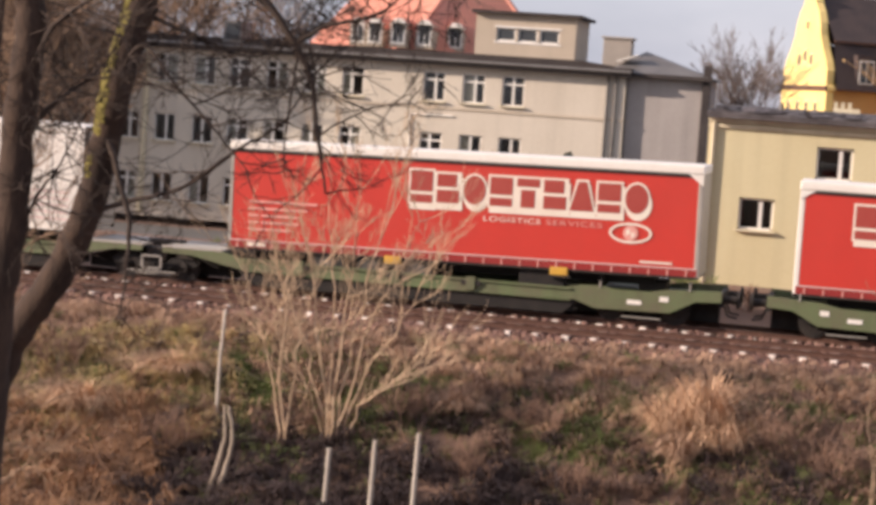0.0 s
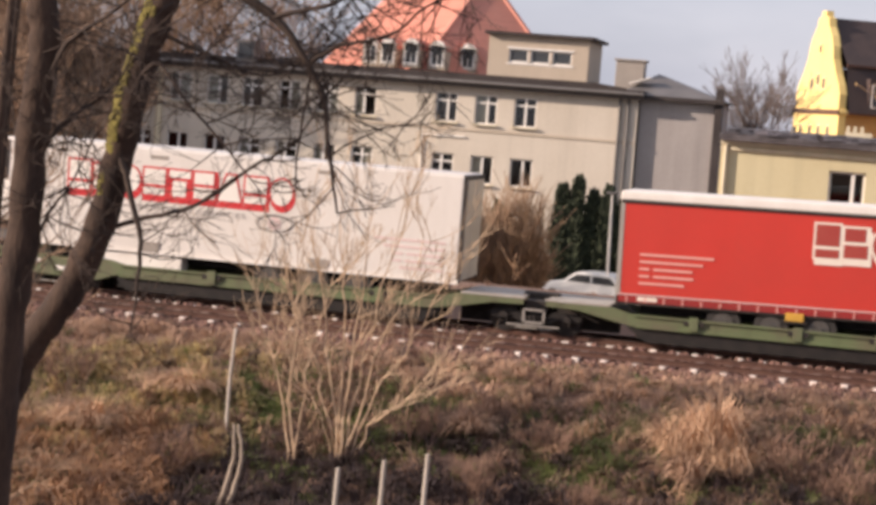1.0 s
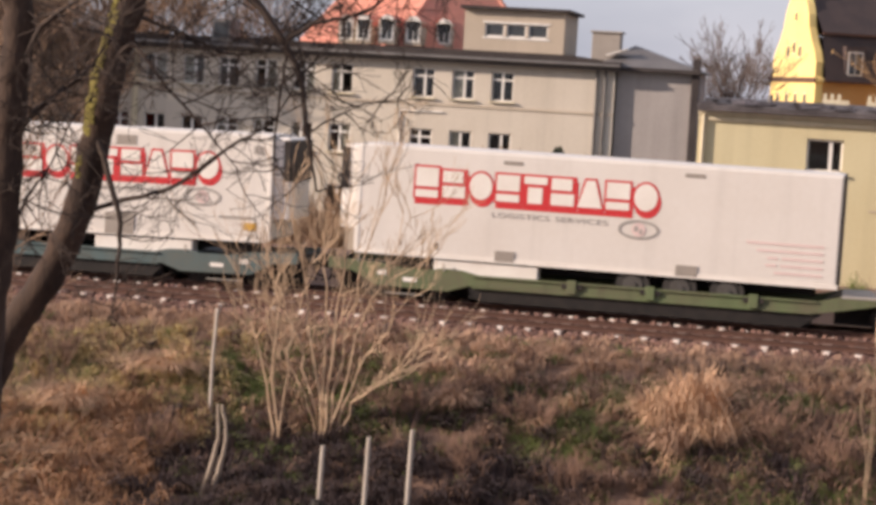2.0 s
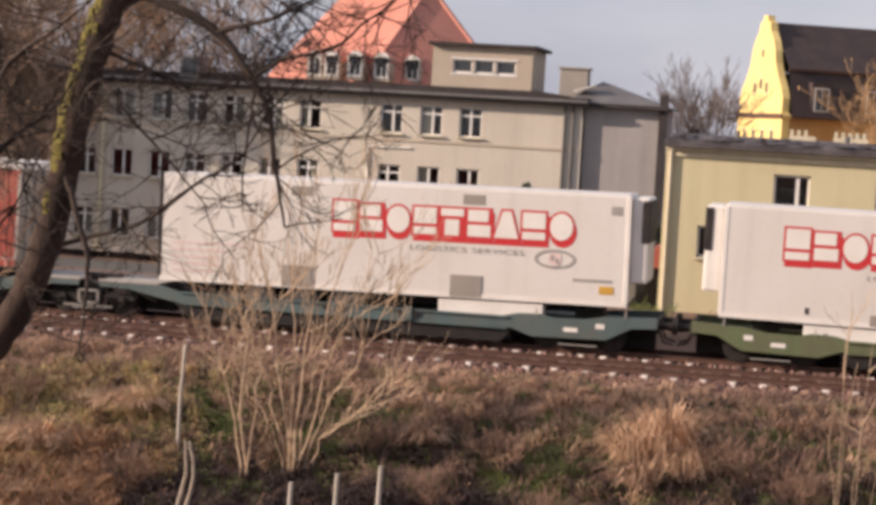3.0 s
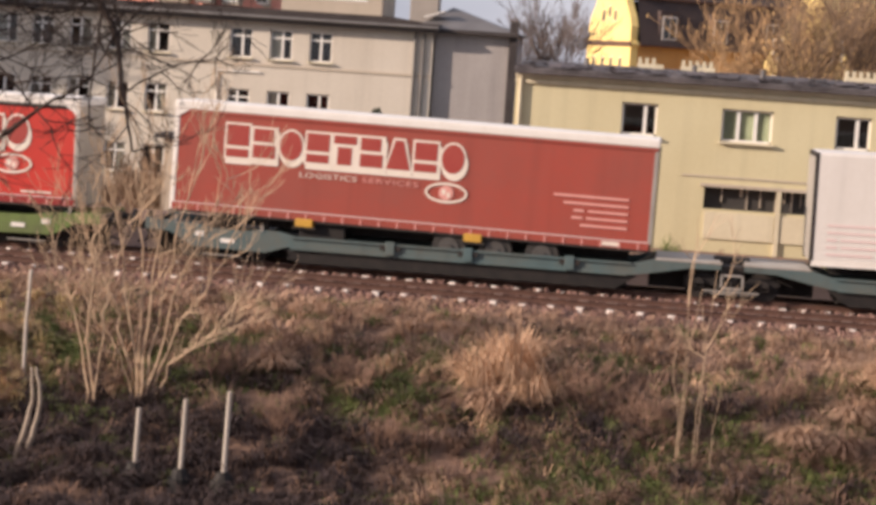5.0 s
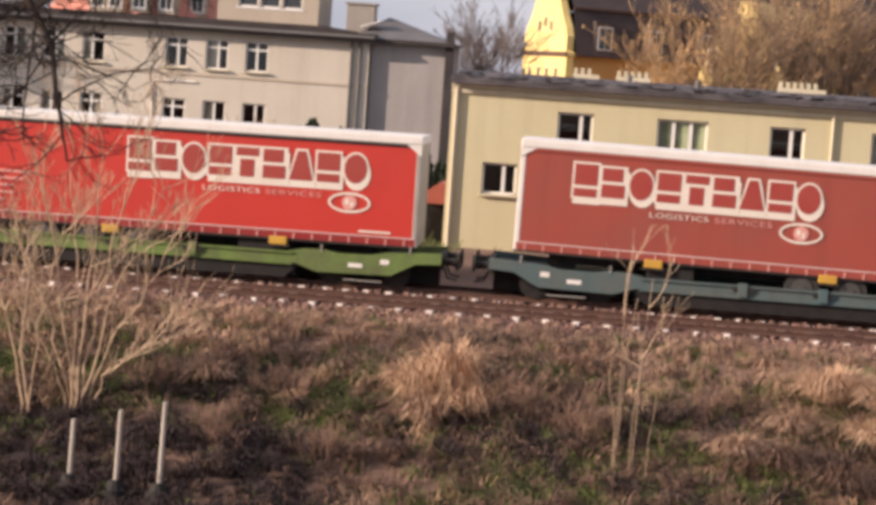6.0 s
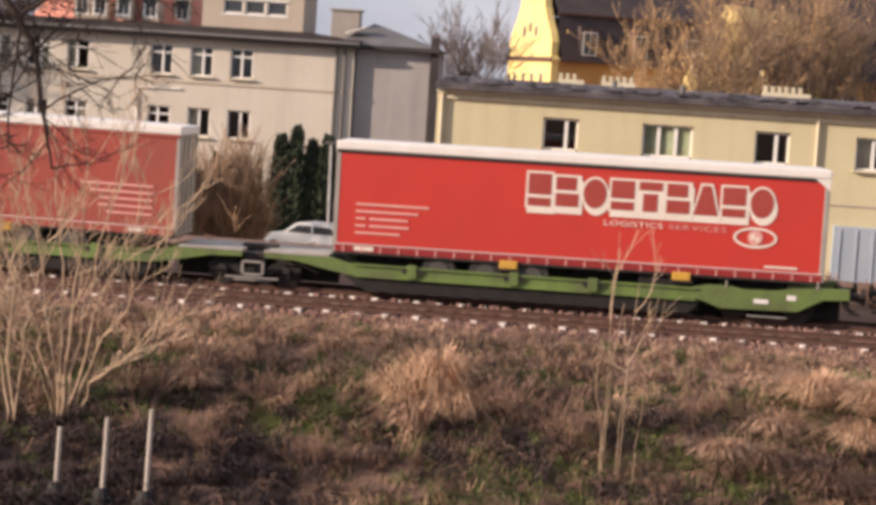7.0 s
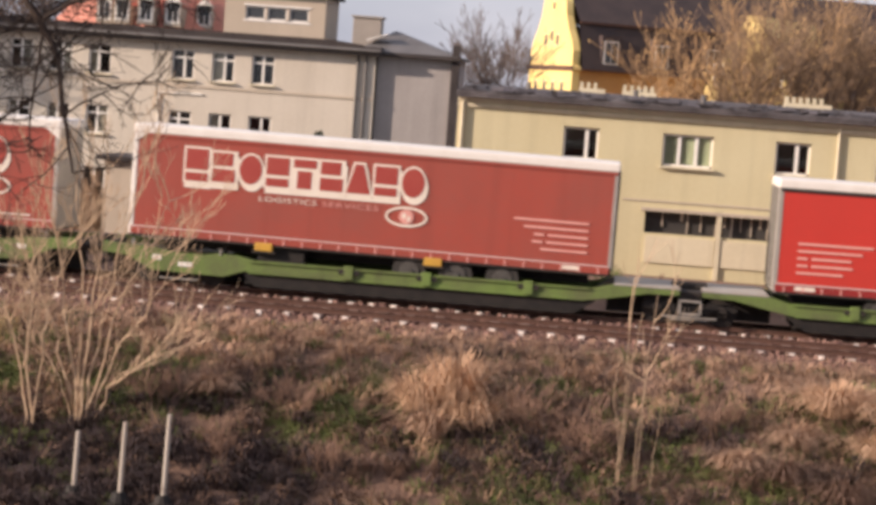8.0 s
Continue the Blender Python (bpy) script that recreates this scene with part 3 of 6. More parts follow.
def under(tr, rear_left, pads=True):
    """Chassis, axles and grip pads below the body."""
    e = (lambda x: x) if rear_left else (lambda x: LONG - x)
    ax = [e(x) for x in (3.0, 4.31, 5.62)]
    lo, hi = min(e(0.6), e(12.4)), max(e(0.6), e(12.4))
    part("chassis", boxes((lo, hi, 0.75, 0.88, -0.32, -0.01), (lo, hi, 1.67, 1.8, -0.32, -0.01), *[(x - 0.06, x + 0.06, 0.4, 2.15, -0.42, -0.3) for x in ax]), "black_steel", tr)
    for x in ax:
        road_wheel(tr, x)
    xs = sorted((e(8.6), e(9.9)))
    part("side_box", boxes((xs[0], xs[1], 0.15, 0.7, -0.5, -0.06), bevel=0.03), "black_steel", tr)
    part("landing_leg", boxes((e(10.9) - 0.06, e(10.9) + 0.06, 0.4, 0.55, -0.55, -0.02)), "grease", tr)
    if pads:
        for x in (e(4.95), e(9.75)):
            p = part("grip_pad", boxes((x - 0.25, x + 0.25, -0.05, 0.1, -0.16, 0.07), bevel=0.03), "yellow_pad", tr, "yellow lifting grip pad")
            part("grip_plate", boxes((x - 0.33, x + 0.33, -0.03, 0.08, -0.22, -0.15)), "grease", p)


def curtain_trailer(label, x, zl, zr, tarp, rear_left, faint=True):
    tr = tagged(new("semi_trailer"), label, "semi-trailer", "trailers on the train")
    rng = random.Random(int(x * 10))
    # the tarpaulin: shallow upright folds between the poles
    nx, nz = 80, 10
    V, F = [], []
    for k in range(nz + 1):
        for i in range(nx + 1):
            u, w = i / nx, k / nz
            V.append((0.08 + u * (LONG - 0.16), 0.012 * math.sin(u * 62) * (1 - abs(2 * w - 1)) * rng.uniform(0.3, 1) * 0.5 + 0.012, 0.27 + w * 2.52))
    F = [(k * (nx + 1) + i, k * (nx + 1) + i + 1, (k + 1) * (nx + 1) + i + 1, (k + 1) * (nx + 1) + i) for k in range(nz) for i in range(nx)]
    hang("curtain", mesh_of("curtain", V, F, True), tarp, tr)
    part("body", boxes((0.05, LONG - 0.05, 0.03, DEEP - 0.02, 0.02, TALL - 0.12)), tarp, tr)
    part("skirt", boxes((0.06, LONG - 0.06, -0.004, 0.03, 0.04, 0.25)), "dark_red" if tarp == "red_tarp" else tarp, tr)
    part("skirt_line", boxes((0.06, LONG - 0.06, -0.012, 0.0, 0.235, 0.265)), "letter_pink", tr)
    bm = bmesh.new()
    for i in range(26):
        xx = 0.3 + i * 0.52
        box(bm, xx - 0.02, xx + 0.02, -0.02, 0.0, 0.03, 0.2)
    tagged(part("buckle_row", bm, "letter_faint", tr), kind="stuff")
    part("side_rail", boxes((0.0, LONG, 0.0, DEEP, -0.03, 0.03)), "grease", tr)
    roof = part("roof", boxes((-0.03, LONG + 0.03, -0.025, DEEP + 0.025, TALL - 0.2, TALL + 0.05), bevel=0.05), "white_paint", tr, "white roof sheet")
    part("roof_rail", boxes((0.02, LONG - 0.02, -0.02, 0.02, TALL - 0.28, TALL - 0.2)), "grease" if tarp == "red_tarp" else "dull_tarp", roof)
    front, rear = (LONG, 0.0) if rear_left else (0.0, LONG)
    s = 1 if front else -1
    fx = sorted((front, front - s * 0.13))
    # right-facing front walls turn grey, their shade put into the colour
    part("front_wall", boxes((fx[0] - 0.01, fx[1] + 0.01, 0.0, DEEP, 0.0, TALL - 0.04), bevel=0.03), "end_grey" if rear_left else "white_paint", tr)
    rx = sorted((rear, rear + s * 0.1))
    part("rear_frame", boxes((rx[0], rx[1], 0.0, 0.12, 0, TALL - 0.06), (rx[0], rx[1], DEEP - 0.12, DEEP, 0, TALL - 0.06), (rx[0], rx[1], 0, DEEP, 0, 0.2)), "end_grey", tr)
    d = rear - s * 0.02
    dx = sorted((d, d + s * 0.05))
    for y0, y1 in ((0.08, 1.26), (1.29, 2.47)):
        door = part("rear_door", boxes((dx[0], dx[1], y0, y1, 0.16, TALL - 0.2)), "end_grey", tr)
        bm = bmesh.new()
        for y in (y0 + 0.3, y1 - 0.3):
            rod(bm, (d - s * 0.03, y, 0.1), (d - s * 0.03, y, TALL - 0.2), 0.018, sides=6)
        part("lock_bar", bm, "rim", door)
    if rear_left:
        part("corner_flash", slab([(LONG - 0.42, TALL - 0.2), (LONG, TALL - 0.2), (LONG, TALL - 0.52)], -0.022, -0.004), "white_paint", tr)
    else:
        part("corner_flash", slab([(0, TALL - 0.2), (0.42, TALL - 0.2), (0, TALL - 0.46)], -0.022, -0.004), "white_paint", tr)
    o = 5.35 if rear_left else 1.5
    name_blocks(tr, o, o + 6.9, 1.68, 2.5, "letter_maroon", "letter_white")
    emblem(tr, o + 5.75, o + 6.95, 0.86, 1.44, "letter_white", "letter_faint")
    words(tr, "LOGISTICS", "letter_white", o + 2.15, 1.24, 0.21, 1.65)
    if faint:
        words(tr, "SERVICES", "letter_faint", o + 3.95, 1.24, 0.21, 1.6)
    note_lines(tr, 0.6 if rear_left else 10.85, 2.65 if rear_left else 12.95, 1.42, "letter_faint", not rear_left)
    for r in ([(0.6, 1.15, 0.08, 0.2), (12.0, 12.9, 0.34, 0.4)] if rear_left else [(12.3, 12.8, 0.08, 0.2)]):
        flat(tr, "plate_print", "letter_white", [r])
    under(tr, rear_left)
    MOVERS.append((tr, x, FACE, (zl, zr), LONG))
    return tr


def box_trailer(label, x, zl, zr, rear_left, small):
    tr = tagged(new("refrigerated_trailer"), label, "semi-trailer", "trailers on the train")
    bm = boxes((0, LONG, 0, DEEP, 0.02, BOX_TALL + 0.1), bevel=0.1)
    part("body", bm, "white_panel", tr)
    part("bottom_rail", boxes((0.02, LONG - 0.02, -0.02, 0.05, -0.05, 0.09)), "white_paint", tr)
    e = (lambda v: v) if rear_left else (lambda v: LONG - v)
    if small:
        tops, lows, th, lh = ((4.2, 4.75), (9.3, 9.85)), ((4.1, 4.65), (9.2, 9.8)), (2.74, 2.85), (0.0, 0.3)
    else:
        tops, lows, th, lh = ((3.9, 4.52), (8.9, 9.52)), ((3.7, 4.58), (8.62, 9.52)), (2.6, 2.88), (-0.02, 0.6)
    for a, b in tops:
        part("roof_patch", boxes((a, b, -0.012, 0.01, *th)), "grey_plate", tr, "grey repair plate")
    for a, b in lows:
        part("grip_plate", boxes((a, b, -0.03, 0.01, *lh), bevel=0.005), "grey_plate", tr, "grey lifting grip plate")
    o = 5.15 if rear_left else 1.68
    name_blocks(tr, o, o + 7.0, 1.7, 2.46, "white_paint", "letter_red")
    words(tr, "LOGISTICS", "letter_grey", o + 2.25, 1.24, 0.21, 1.65)
    words(tr, "SERVICES", "letter_grey", o + 4.05, 1.24, 0.21, 1.5)
    emblem(tr, o + 5.85, o + 7.0, 0.92, 1.46, "letter_grey", "letter_pink")
    note_lines(tr, 0.4 if rear_left else 11.1, 2.45 if rear_left else 13.2, 1.12, "letter_pink", not rear_left)
    if rear_left:
        part("yellow_label", boxes((12.85, 13.25, -0.012, 0.0, 0.28, 0.5)), "yellow_pad", tr)
        for r in ((12.1, 13.2, 0.6, 0.68), (13.1, 13.4, 2.5, 2.74)):
            flat(tr, "plate_print", "letter_grey", [r])
    else:
        flat(tr, "dirt_mark", "grease", [(2.35, 2.45, 0.2, 0.38)])
    # cooling unit on the front wall
    f, s = (LONG, 1) if rear_left else (0.0, -1)
    a, b = sorted((f + s * 0.01, f + s * 0.5))
    unit = part("cooling_unit", boxes((a, b, 0.15, 2.4, 0.62, BOX_TALL + 0.02), bevel=0.08), "white_paint", tr, "white cooling unit on the front wall")
    a2, b2 = sorted((f + s * 0.3, f + s * 0.53))
    part("grille", boxes((a2, b2, 0.12, 2.43, 1.75, BOX_TALL - 0.05), bevel=0.03), "grease", unit)
    r = LONG - f
    a, b = sorted((r - s * 0.03, r + s * 0.06))
    part("rear_frame", boxes((a, b, -0.01, 0.1, 0.0, BOX_TALL + 0.05), (a, b, DEEP - 0.1, DEEP + 0.01, 0, BOX_TALL + 0.05), (a, b, 0, DEEP, BOX_TALL - 0.05, BOX_TALL + 0.08)), "grease", tr)
    for y0, y1 in ((0.1, 1.26), (1.29, 2.45)):
        a, b = sorted((r - s * 0.05, r))
        part("rear_door", boxes((a, b, y0, y1, 0.1, BOX_TALL - 0.06)), "end_grey", tr)
    a, b = sorted((f + s * 0.0, f - s * 0.12))
    part("corner_post", boxes((a - 0.01, b + 0.01, -0.015, 0.06, 0.0, BOX_TALL + 0.02), bevel=0.02), "white_paint", tr)
    under(tr, rear_left, pads=False)
    xs = sorted((e(8.3), e(11.3)))
    part("pallet_box", boxes((xs[0], xs[1], 0.05, 0.6, -0.52, -0.08), bevel=0.03), "white_paint", tr, "white pallet box below the body")
    MOVERS.append((tr, x, FACE, (zl, zr), LONG))
    return tr


RED = "bright red curtain-sided trailer with white roof"
DULL = "faded brick-red curtain-sided trailer with white roof"
curtain_trailer(RED + ", on an olive wagon", -1.53, 1.38, 1.40, "red_tarp", False)
curtain_trailer(RED + ", on a green wagon", -17.78, 1.32, 1.58, "red_tarp", True)
box_trailer("white refrigerated box trailer with red name bars, dirty side", -35.95, 1.5, 1.43, False, True)
box_trailer("white refrigerated box trailer with large grey grip plates", -52.12, 1.38, 1.56, True, False)
curtain_trailer(DULL + ", on a teal wagon", -70.15, 1.54, 1.36, "dull_tarp", False)
curtain_trailer(RED + ", on a bright green wagon", -86.52, 1.32, 1.38, "red_tarp", True)
curtain_trailer(DULL + ", on a bright green wagon", -104.65, 1.52, 1.40, "dull_tarp", False)
curtain_trailer(DULL + " ending the row", -120.4, 1.4, 1.45, "dull_tarp", True)
wagon("olive", "olive green pocket wagon under a red trailer", 14.4, (-1,))
wagon("olive", "dark green double pocket wagon with dirty sills", -20.05)
wagon("teal", "blue-grey double pocket wagon with pale joint decks", -54.2)
wagon("green", "bright green double pocket wagon with pale joint decks", -88.74)
wagon("green", "green pocket wagon at the end of the row", -122.7, (1,))


# ---- buildings behind the line ----
def pierced(x0, x1, z0, z1, y0, y1, holes):
    """A wall slab with openings right through it."""
    xs = sorted({x0, x1, *[h[0] for h in holes], *[h[1] for h in holes]})
    zs = sorted({z0, z1, *[h[2] for h in holes], *[h[3] for h in holes]})
    bm = bmesh.new()
    for zl, zh in zip(zs, zs[1:]):
        run = None
        for xl, xh in zip(xs, xs[1:]):
            cx, cz = (xl + xh) / 2, (zl + zh) / 2
            if any(a < cx < b and c < cz < d for a, b, c, d in holes):
                if run is not None:
                    box(bm, run, xl, y0, y1, zl, zh)
                run = None
            elif run is None:
                run = xl
        if run is not None:
            box(bm, run, xs[-1], y0, y1, zl, zh)
    return bm


def window(parent, x0, x1, z0, z1, y, split=0.5, transom=0.0, rng=random, frame_mat="window_white", sill="band_cream"):
    """A window set back in its opening: frame, bars, panes and sill."""
    f = 0.075
    w = part("window", boxes((x0, x1, y, y + 0.07, z0, z0 + f), (x0, x1, y, y + 0.07, z1 - f, z1), (x0, x0 + f, y, y + 0.07, z0, z1), (x1 - f, x1, y, y + 0.07, z0, z1)), frame_mat, parent, "white framed window")
    xm = x0 + (x1 - x0) * split
    part("mullion", boxes((xm - 0.06, xm + 0.06, y - 0.01, y + 0.06, z0 + f, z1 - f)), frame_mat, w)
    if transom:
        zt = z0 + (z1 - z0) * transom
        part("transom", boxes((x0 + f, x1 - f, y - 0.005, y + 0.06, zt - 0.045, zt + 0.045)), frame_mat, w)
    for a, b in ((x0 + f, xm - 0.06), (xm + 0.06, x1 - f)):
        p = part("pane", boxes((a, b, y + 0.03, y + 0.042, z0 + f, z1 - f)), "clear_glass", w)
        p.visible_shadow = False
    part("sill", boxes((x0 - 0.08, x1 + 0.08, y - 0.3, y + 0.03, z0 - 0.07, z0 - 0.003)), sill, w)
    if rng.random() < 0.45:
        side = rng.random() < 0.5
        a, b = (xm + 0.05, x1 - 0.05) if side else (x0 + 0.05, xm - 0.05)
        part("curtain", boxes((a, b, y + 0.2, y + 0.24, z0 + 0.05, z1 - 0.05)), "curtain", w)
    return w


def grey_house():
    rng = random.Random(5)
    h = tagged(new("apartment_house"), "grey-beige rendered three-storey house with flat dark roof", "house")
    h.location.z = 2.35
    x0, x1, y0 = -52.0, -11.75, 100.0
    cols = [-40.3, -38.3, -36.3, -34.25, -32.35, -30.35, -28.3, -26.3, -22.05, -20.0, -17.97]
    rows = [(3.45, 4.95), (0.42, 1.85), (-2.75, -1.25)]
    holes = [(c, c + 1.16, a, b) for c in cols for a, b in rows]
    part("wall", pierced(x0, x1, -3.6, 5.5, y0, y0 + 0.4, holes), "render_grey", h)
    # darker than the front: the shade of these sides is in the colour
    part("side_wall", boxes((x1 - 0.4, x1, y0 + 0.4, y0 + 14, -3.6, 5.5), (x0, x0 + 0.4, y0 + 0.4, y0 + 14, -3.6, 5.5), (x0, x1, y0 + 14, y0 + 14.4, -3.6, 5.5)), "render_shaded", h)
    # near-black sheet and floors put in the dark of unlit rooms
    part("dark_backing", boxes((x0 + 0.4, x1 - 0.4, y0 + 2.2, y0 + 2.3, -3.6, 5.4)), "unlit_dark", h)
    part("inner_floor", boxes((x0 + 0.4, x1 - 0.4, y0 + 0.4, y0 + 2.2, 2.6, 2.8), (x0 + 0.4, x1 - 0.4, y0 + 0.4, y0 + 2.2, -0.4, -0.2)), "unlit_dark", h)
    for c in cols:
        for k, (a, b) in enumerate(rows):
            window(h, c, c + 1.16, a, b, y0 + 0.12, rng.choice((0.5, 0.56, 0.44)), rng.choice((0.0, 0.72, 0.72)), rng)
    part("string_course", boxes((x0, x1, y0 - 0.05, y0 + 0.01, 3.05, 3.17)), "render_tan", h)
    part("fascia", boxes((x0 - 0.28, x1 + 0.28, y0 - 0.5, y0 - 0.003, 5.26, 5.5)), "felt", h, "dark boarded eave")
    # roof with a heavy dark eave
    bm = bmesh.new()
    box(bm, x0 - 0.3, x1 + 0.3, y0 - 0.55, y0 + 14.9, 5.5, 5.72)
    roof = part("roof", bm, "felt", h, "dark bitumen roof with gutter")
    bm = bmesh.new()
    rod(bm, (x0 - 0.3, y0 - 0.6, 5.52), (x1 + 0.3, y0 - 0.6, 5.52), 0.09, sides=8)
    part("gutter", bm, "zinc", roof)
    part("roof_slope", slab([(x0, 5.72), (x1 + 0.2, 5.72), (x1 - 2.5, 6.0), (x0 + 2.5, 6.0)], y0 + 2.0, y0 + 14), "felt", roof)
    bm = bmesh.new()
    for px in (-12.62, -12.2):
        rod(bm, (px, y0 - 0.09, -3.4), (px, y0 - 0.09, 5.4), 0.07, sides=8)
    part("downpipe", bm, "zinc", h, "dark zinc downpipes at the corner")
    bm = bmesh.new()
    rod(bm, (-22.5, y0 - 0.06, -2.0), (-22.6, y0 - 0.06, 2.72), 0.05, sides=8)
    rod(bm, (-22.6, y0 - 0.06, 2.72), (-20.4, y0 - 0.06, 2.74), 0.05, sides=8)
    part("white_pipe", bm, "white_paint", h)
    bm = bmesh.new()
    rod(bm, (-36.8, y0 - 0.09, -3.4), (-36.8, y0 - 0.09, 5.4), 0.16, sides=8)
    part("downpipe", bm, "band_cream", h, "pale downpipe")
    # roof storey with a strip window
    ry = y0 + 4
    holes = [(-19.2, -18.15, 6.8, 7.5), (-18.05, -17.0, 6.8, 7.5), (-16.9, -15.85, 6.8, 7.5)]
    p = part("roof_storey", pierced(-20.3, -15.0, 5.7, 8.2, ry, ry + 0.3, holes), "render_tan", h, "tan roof storey with strip window")
    part("storey_side", boxes((-15.3, -15.0, ry + 0.3, ry + 5, 5.7, 8.2), (-20.3, -20.0, ry + 0.3, ry + 5, 5.7, 8.2), (-20.0, -15.3, ry + 1.2, ry + 1.3, 5.7, 8.2)), "render_tan", p)
    part("storey_roof", boxes((-20.5, -14.7, ry - 0.35, ry + 5.2, 8.2, 8.36)), "felt", p)
    for a, b, c, d in holes:
        w = part("window", boxes((a, b, ry + 0.08, ry + 0.15, c, c + 0.08), (a, b, ry + 0.08, ry + 0.15, d - 0.08, d), (a, a + 0.08, ry + 0.08, ry + 0.15, c, d), (b - 0.08, b, ry + 0.08, ry + 0.15, c, d)), "window_white", p)
        part("pane", boxes((a + 0.08, b - 0.08, ry + 0.11, ry + 0.12, c + 0.08, d - 0.08)), "glass", w)
    part("window_trim", boxes((-19.3, -15.75, ry - 0.03, ry + 0.0, 6.7, 6.8), (-19.3, -15.75, ry - 0.03, ry, 7.5, 7.6)), "window_white", p)
    bm = boxes((-13.4, -11.95, y0 + 3.0, y0 + 4.2, 5.7, 7.25), (-13.5, -11.85, y0 + 2.9, y0 + 4.3, 7.25, 7.35), bevel=0.03)
    part("vent_box", bm, "grey_plate", h, "grey roof vent box")
    # small white slanted plate added as the glint beside the vent
    part("glint_plate", slab([(-12.4, 6.05), (-11.4, 6.4), (-11.38, 6.46), (-12.42, 6.12)], y0 + 1.2, y0 + 2.2), "white_paint", h, "white plate on the roof standing in for a glint")
    d = part("dormer", boxes((-33.2, -32.2, y0 + 1.2, y0 + 3, 5.7, 6.9)), "zinc", h, "small dark dormer")
    part("pane", boxes((-33.05, -32.35, y0 + 1.17, y0 + 1.2, 5.95, 6.75)), "glass", d)
    # side wing, a little set back, with shade put into its wall colour
    w = tagged(new("house_wing"), "rendered wing with hipped sheet roof, shade put into its grey", "house")
    w.location.z = 2.5
    w.scale = (0.973, 0.973, 0.973)
    part("wall", boxes((-12.0, -8.2, y0 + 3.2, y0 + 13, -3.6, 5.45)), "render_shaded", w)
    bm = bmesh.new()
    v = [bm.verts.new(p) for p in ((-13.2, y0 + 2.7, 5.48), (-7.75, y0 + 2.7, 5.48), (-7.75, y0 + 13.5, 5.48), (-13.2, y0 + 13.5, 5.48), (-11.6, y0 + 7.0, 6.75), (-11.6, y0 + 10, 6.75))]
    for f in ((0, 1, 4), (1, 2, 5, 4), (2, 3, 5), (3, 0, 4, 5), (3, 2, 1, 0)):
        bm.faces.new([v[i] for i in f])
    part("roof", bm, "zinc", w)
    part("eave", boxes((-12.2, -7.7, y0 + 2.65, y0 + 2.9, 5.32, 5.52)), "felt", w)
    part("edge_pipe", boxes((-8.18, -7.8, y0 + 2.9, y0 + 3.6, -3.6, 6.1)), "felt", w)


grey_house()


def red_roof_house():
    h = tagged(new("tiled_house"), "large house with salmon-red tiled hipped roof and dormers", "house")
    h.location.z = 2.98
    bm = bmesh.new()
    L, C, R, B = (-33.5, 118, 5.4), (-25.4, 109.5, 5.4), (-17.5, 113.0, 5.4), (-26.5, 127, 5.4)
    a, b = (-28.2, 117.4, 11.25), (-22.5, 113.4, 11.25)
    v = [bm.verts.new(p) for p in (L, C, R, B, a, b)]
    for f in ((0, 1, 5, 4), (1, 2, 5), (2, 3, 4, 5), (3, 0, 4), (3, 2, 1, 0)):
        bm.faces.new([v[i] for i in f])
    part("roof", bm, "tile_red", h)
    # rows of tile edges on the two slopes in view
    V, F = [], []
    for (p, q, s, t) in ((L, C, b, a), (C, R, b, b)):
        p, q, s, t = map(Vector, (p, q, s, t))
        for k in range(1, 34):
            u = k / 34
            tube(V, F, [p.lerp(t, u), q.lerp(s, u)], [0.022, 0.022], 4)
    hang("tile_course", mesh_of("tile_course", V, F), "tile_red", h)["kind"] = "stuff"
    V, F = [], []
    tube(V, F, [C, b], [0.14, 0.14], 6)
    tube(V, F, [a, b], [0.14, 0.14], 6)
    tube(V, F, [R, b], [0.14, 0.14], 6)
    hang("ridge_tiles", mesh_of("ridge_tiles", V, F), "tile_red", h)
    bm = bmesh.new()
    lo = [bm.verts.new((x, y, -6.0)) for x, y, _ in (L, C, R, B)]
    hi = [bm.verts.new((x, y, 5.4)) for x, y, _ in (L, C, R, B)]
    for i in range(4):
        j = (i + 1) % 4
        bm.faces.new((lo[i], lo[j], hi[j], hi[i]))
    part("wall", bm, "render_tan", h)
    for x, y in ((-28.6, 111.6), (-27.3, 110.4), (-25.6, 108.9), (-24.2, 109.3), (-22.75, 110.8)):
        d = part("dormer", boxes((x - 0.48, x + 0.48, y, y + 3.4, 5.6, 6.95)), "render_tan", h, "arched dormer with white window")
        part("dormer_window", boxes((x - 0.4, x + 0.4, y - 0.05, y - 0.0, 5.75, 6.95), bevel=0.02), "window_white", d)
        part("pane", boxes((x - 0.27, x - 0.03, y - 0.07, y - 0.05, 5.9, 6.8), (x + 0.05, x + 0.27, y - 0.07, y - 0.05, 5.9, 6.8)), "glass", d)
        bm = bmesh.new()
        rod(bm, (x, y + 0.02, 6.75), (x, y + 3.2, 6.75), 0.5, sides=14)
        part("dormer_roof", bm, "tile_red", d)
        bm = bmesh.new()
        rod(bm, (x, y - 0.05, 6.8), (x, y, 6.8), 0.42, sides=16)
        part("window_arch", bm, "window_white", d)


red_roof_house()


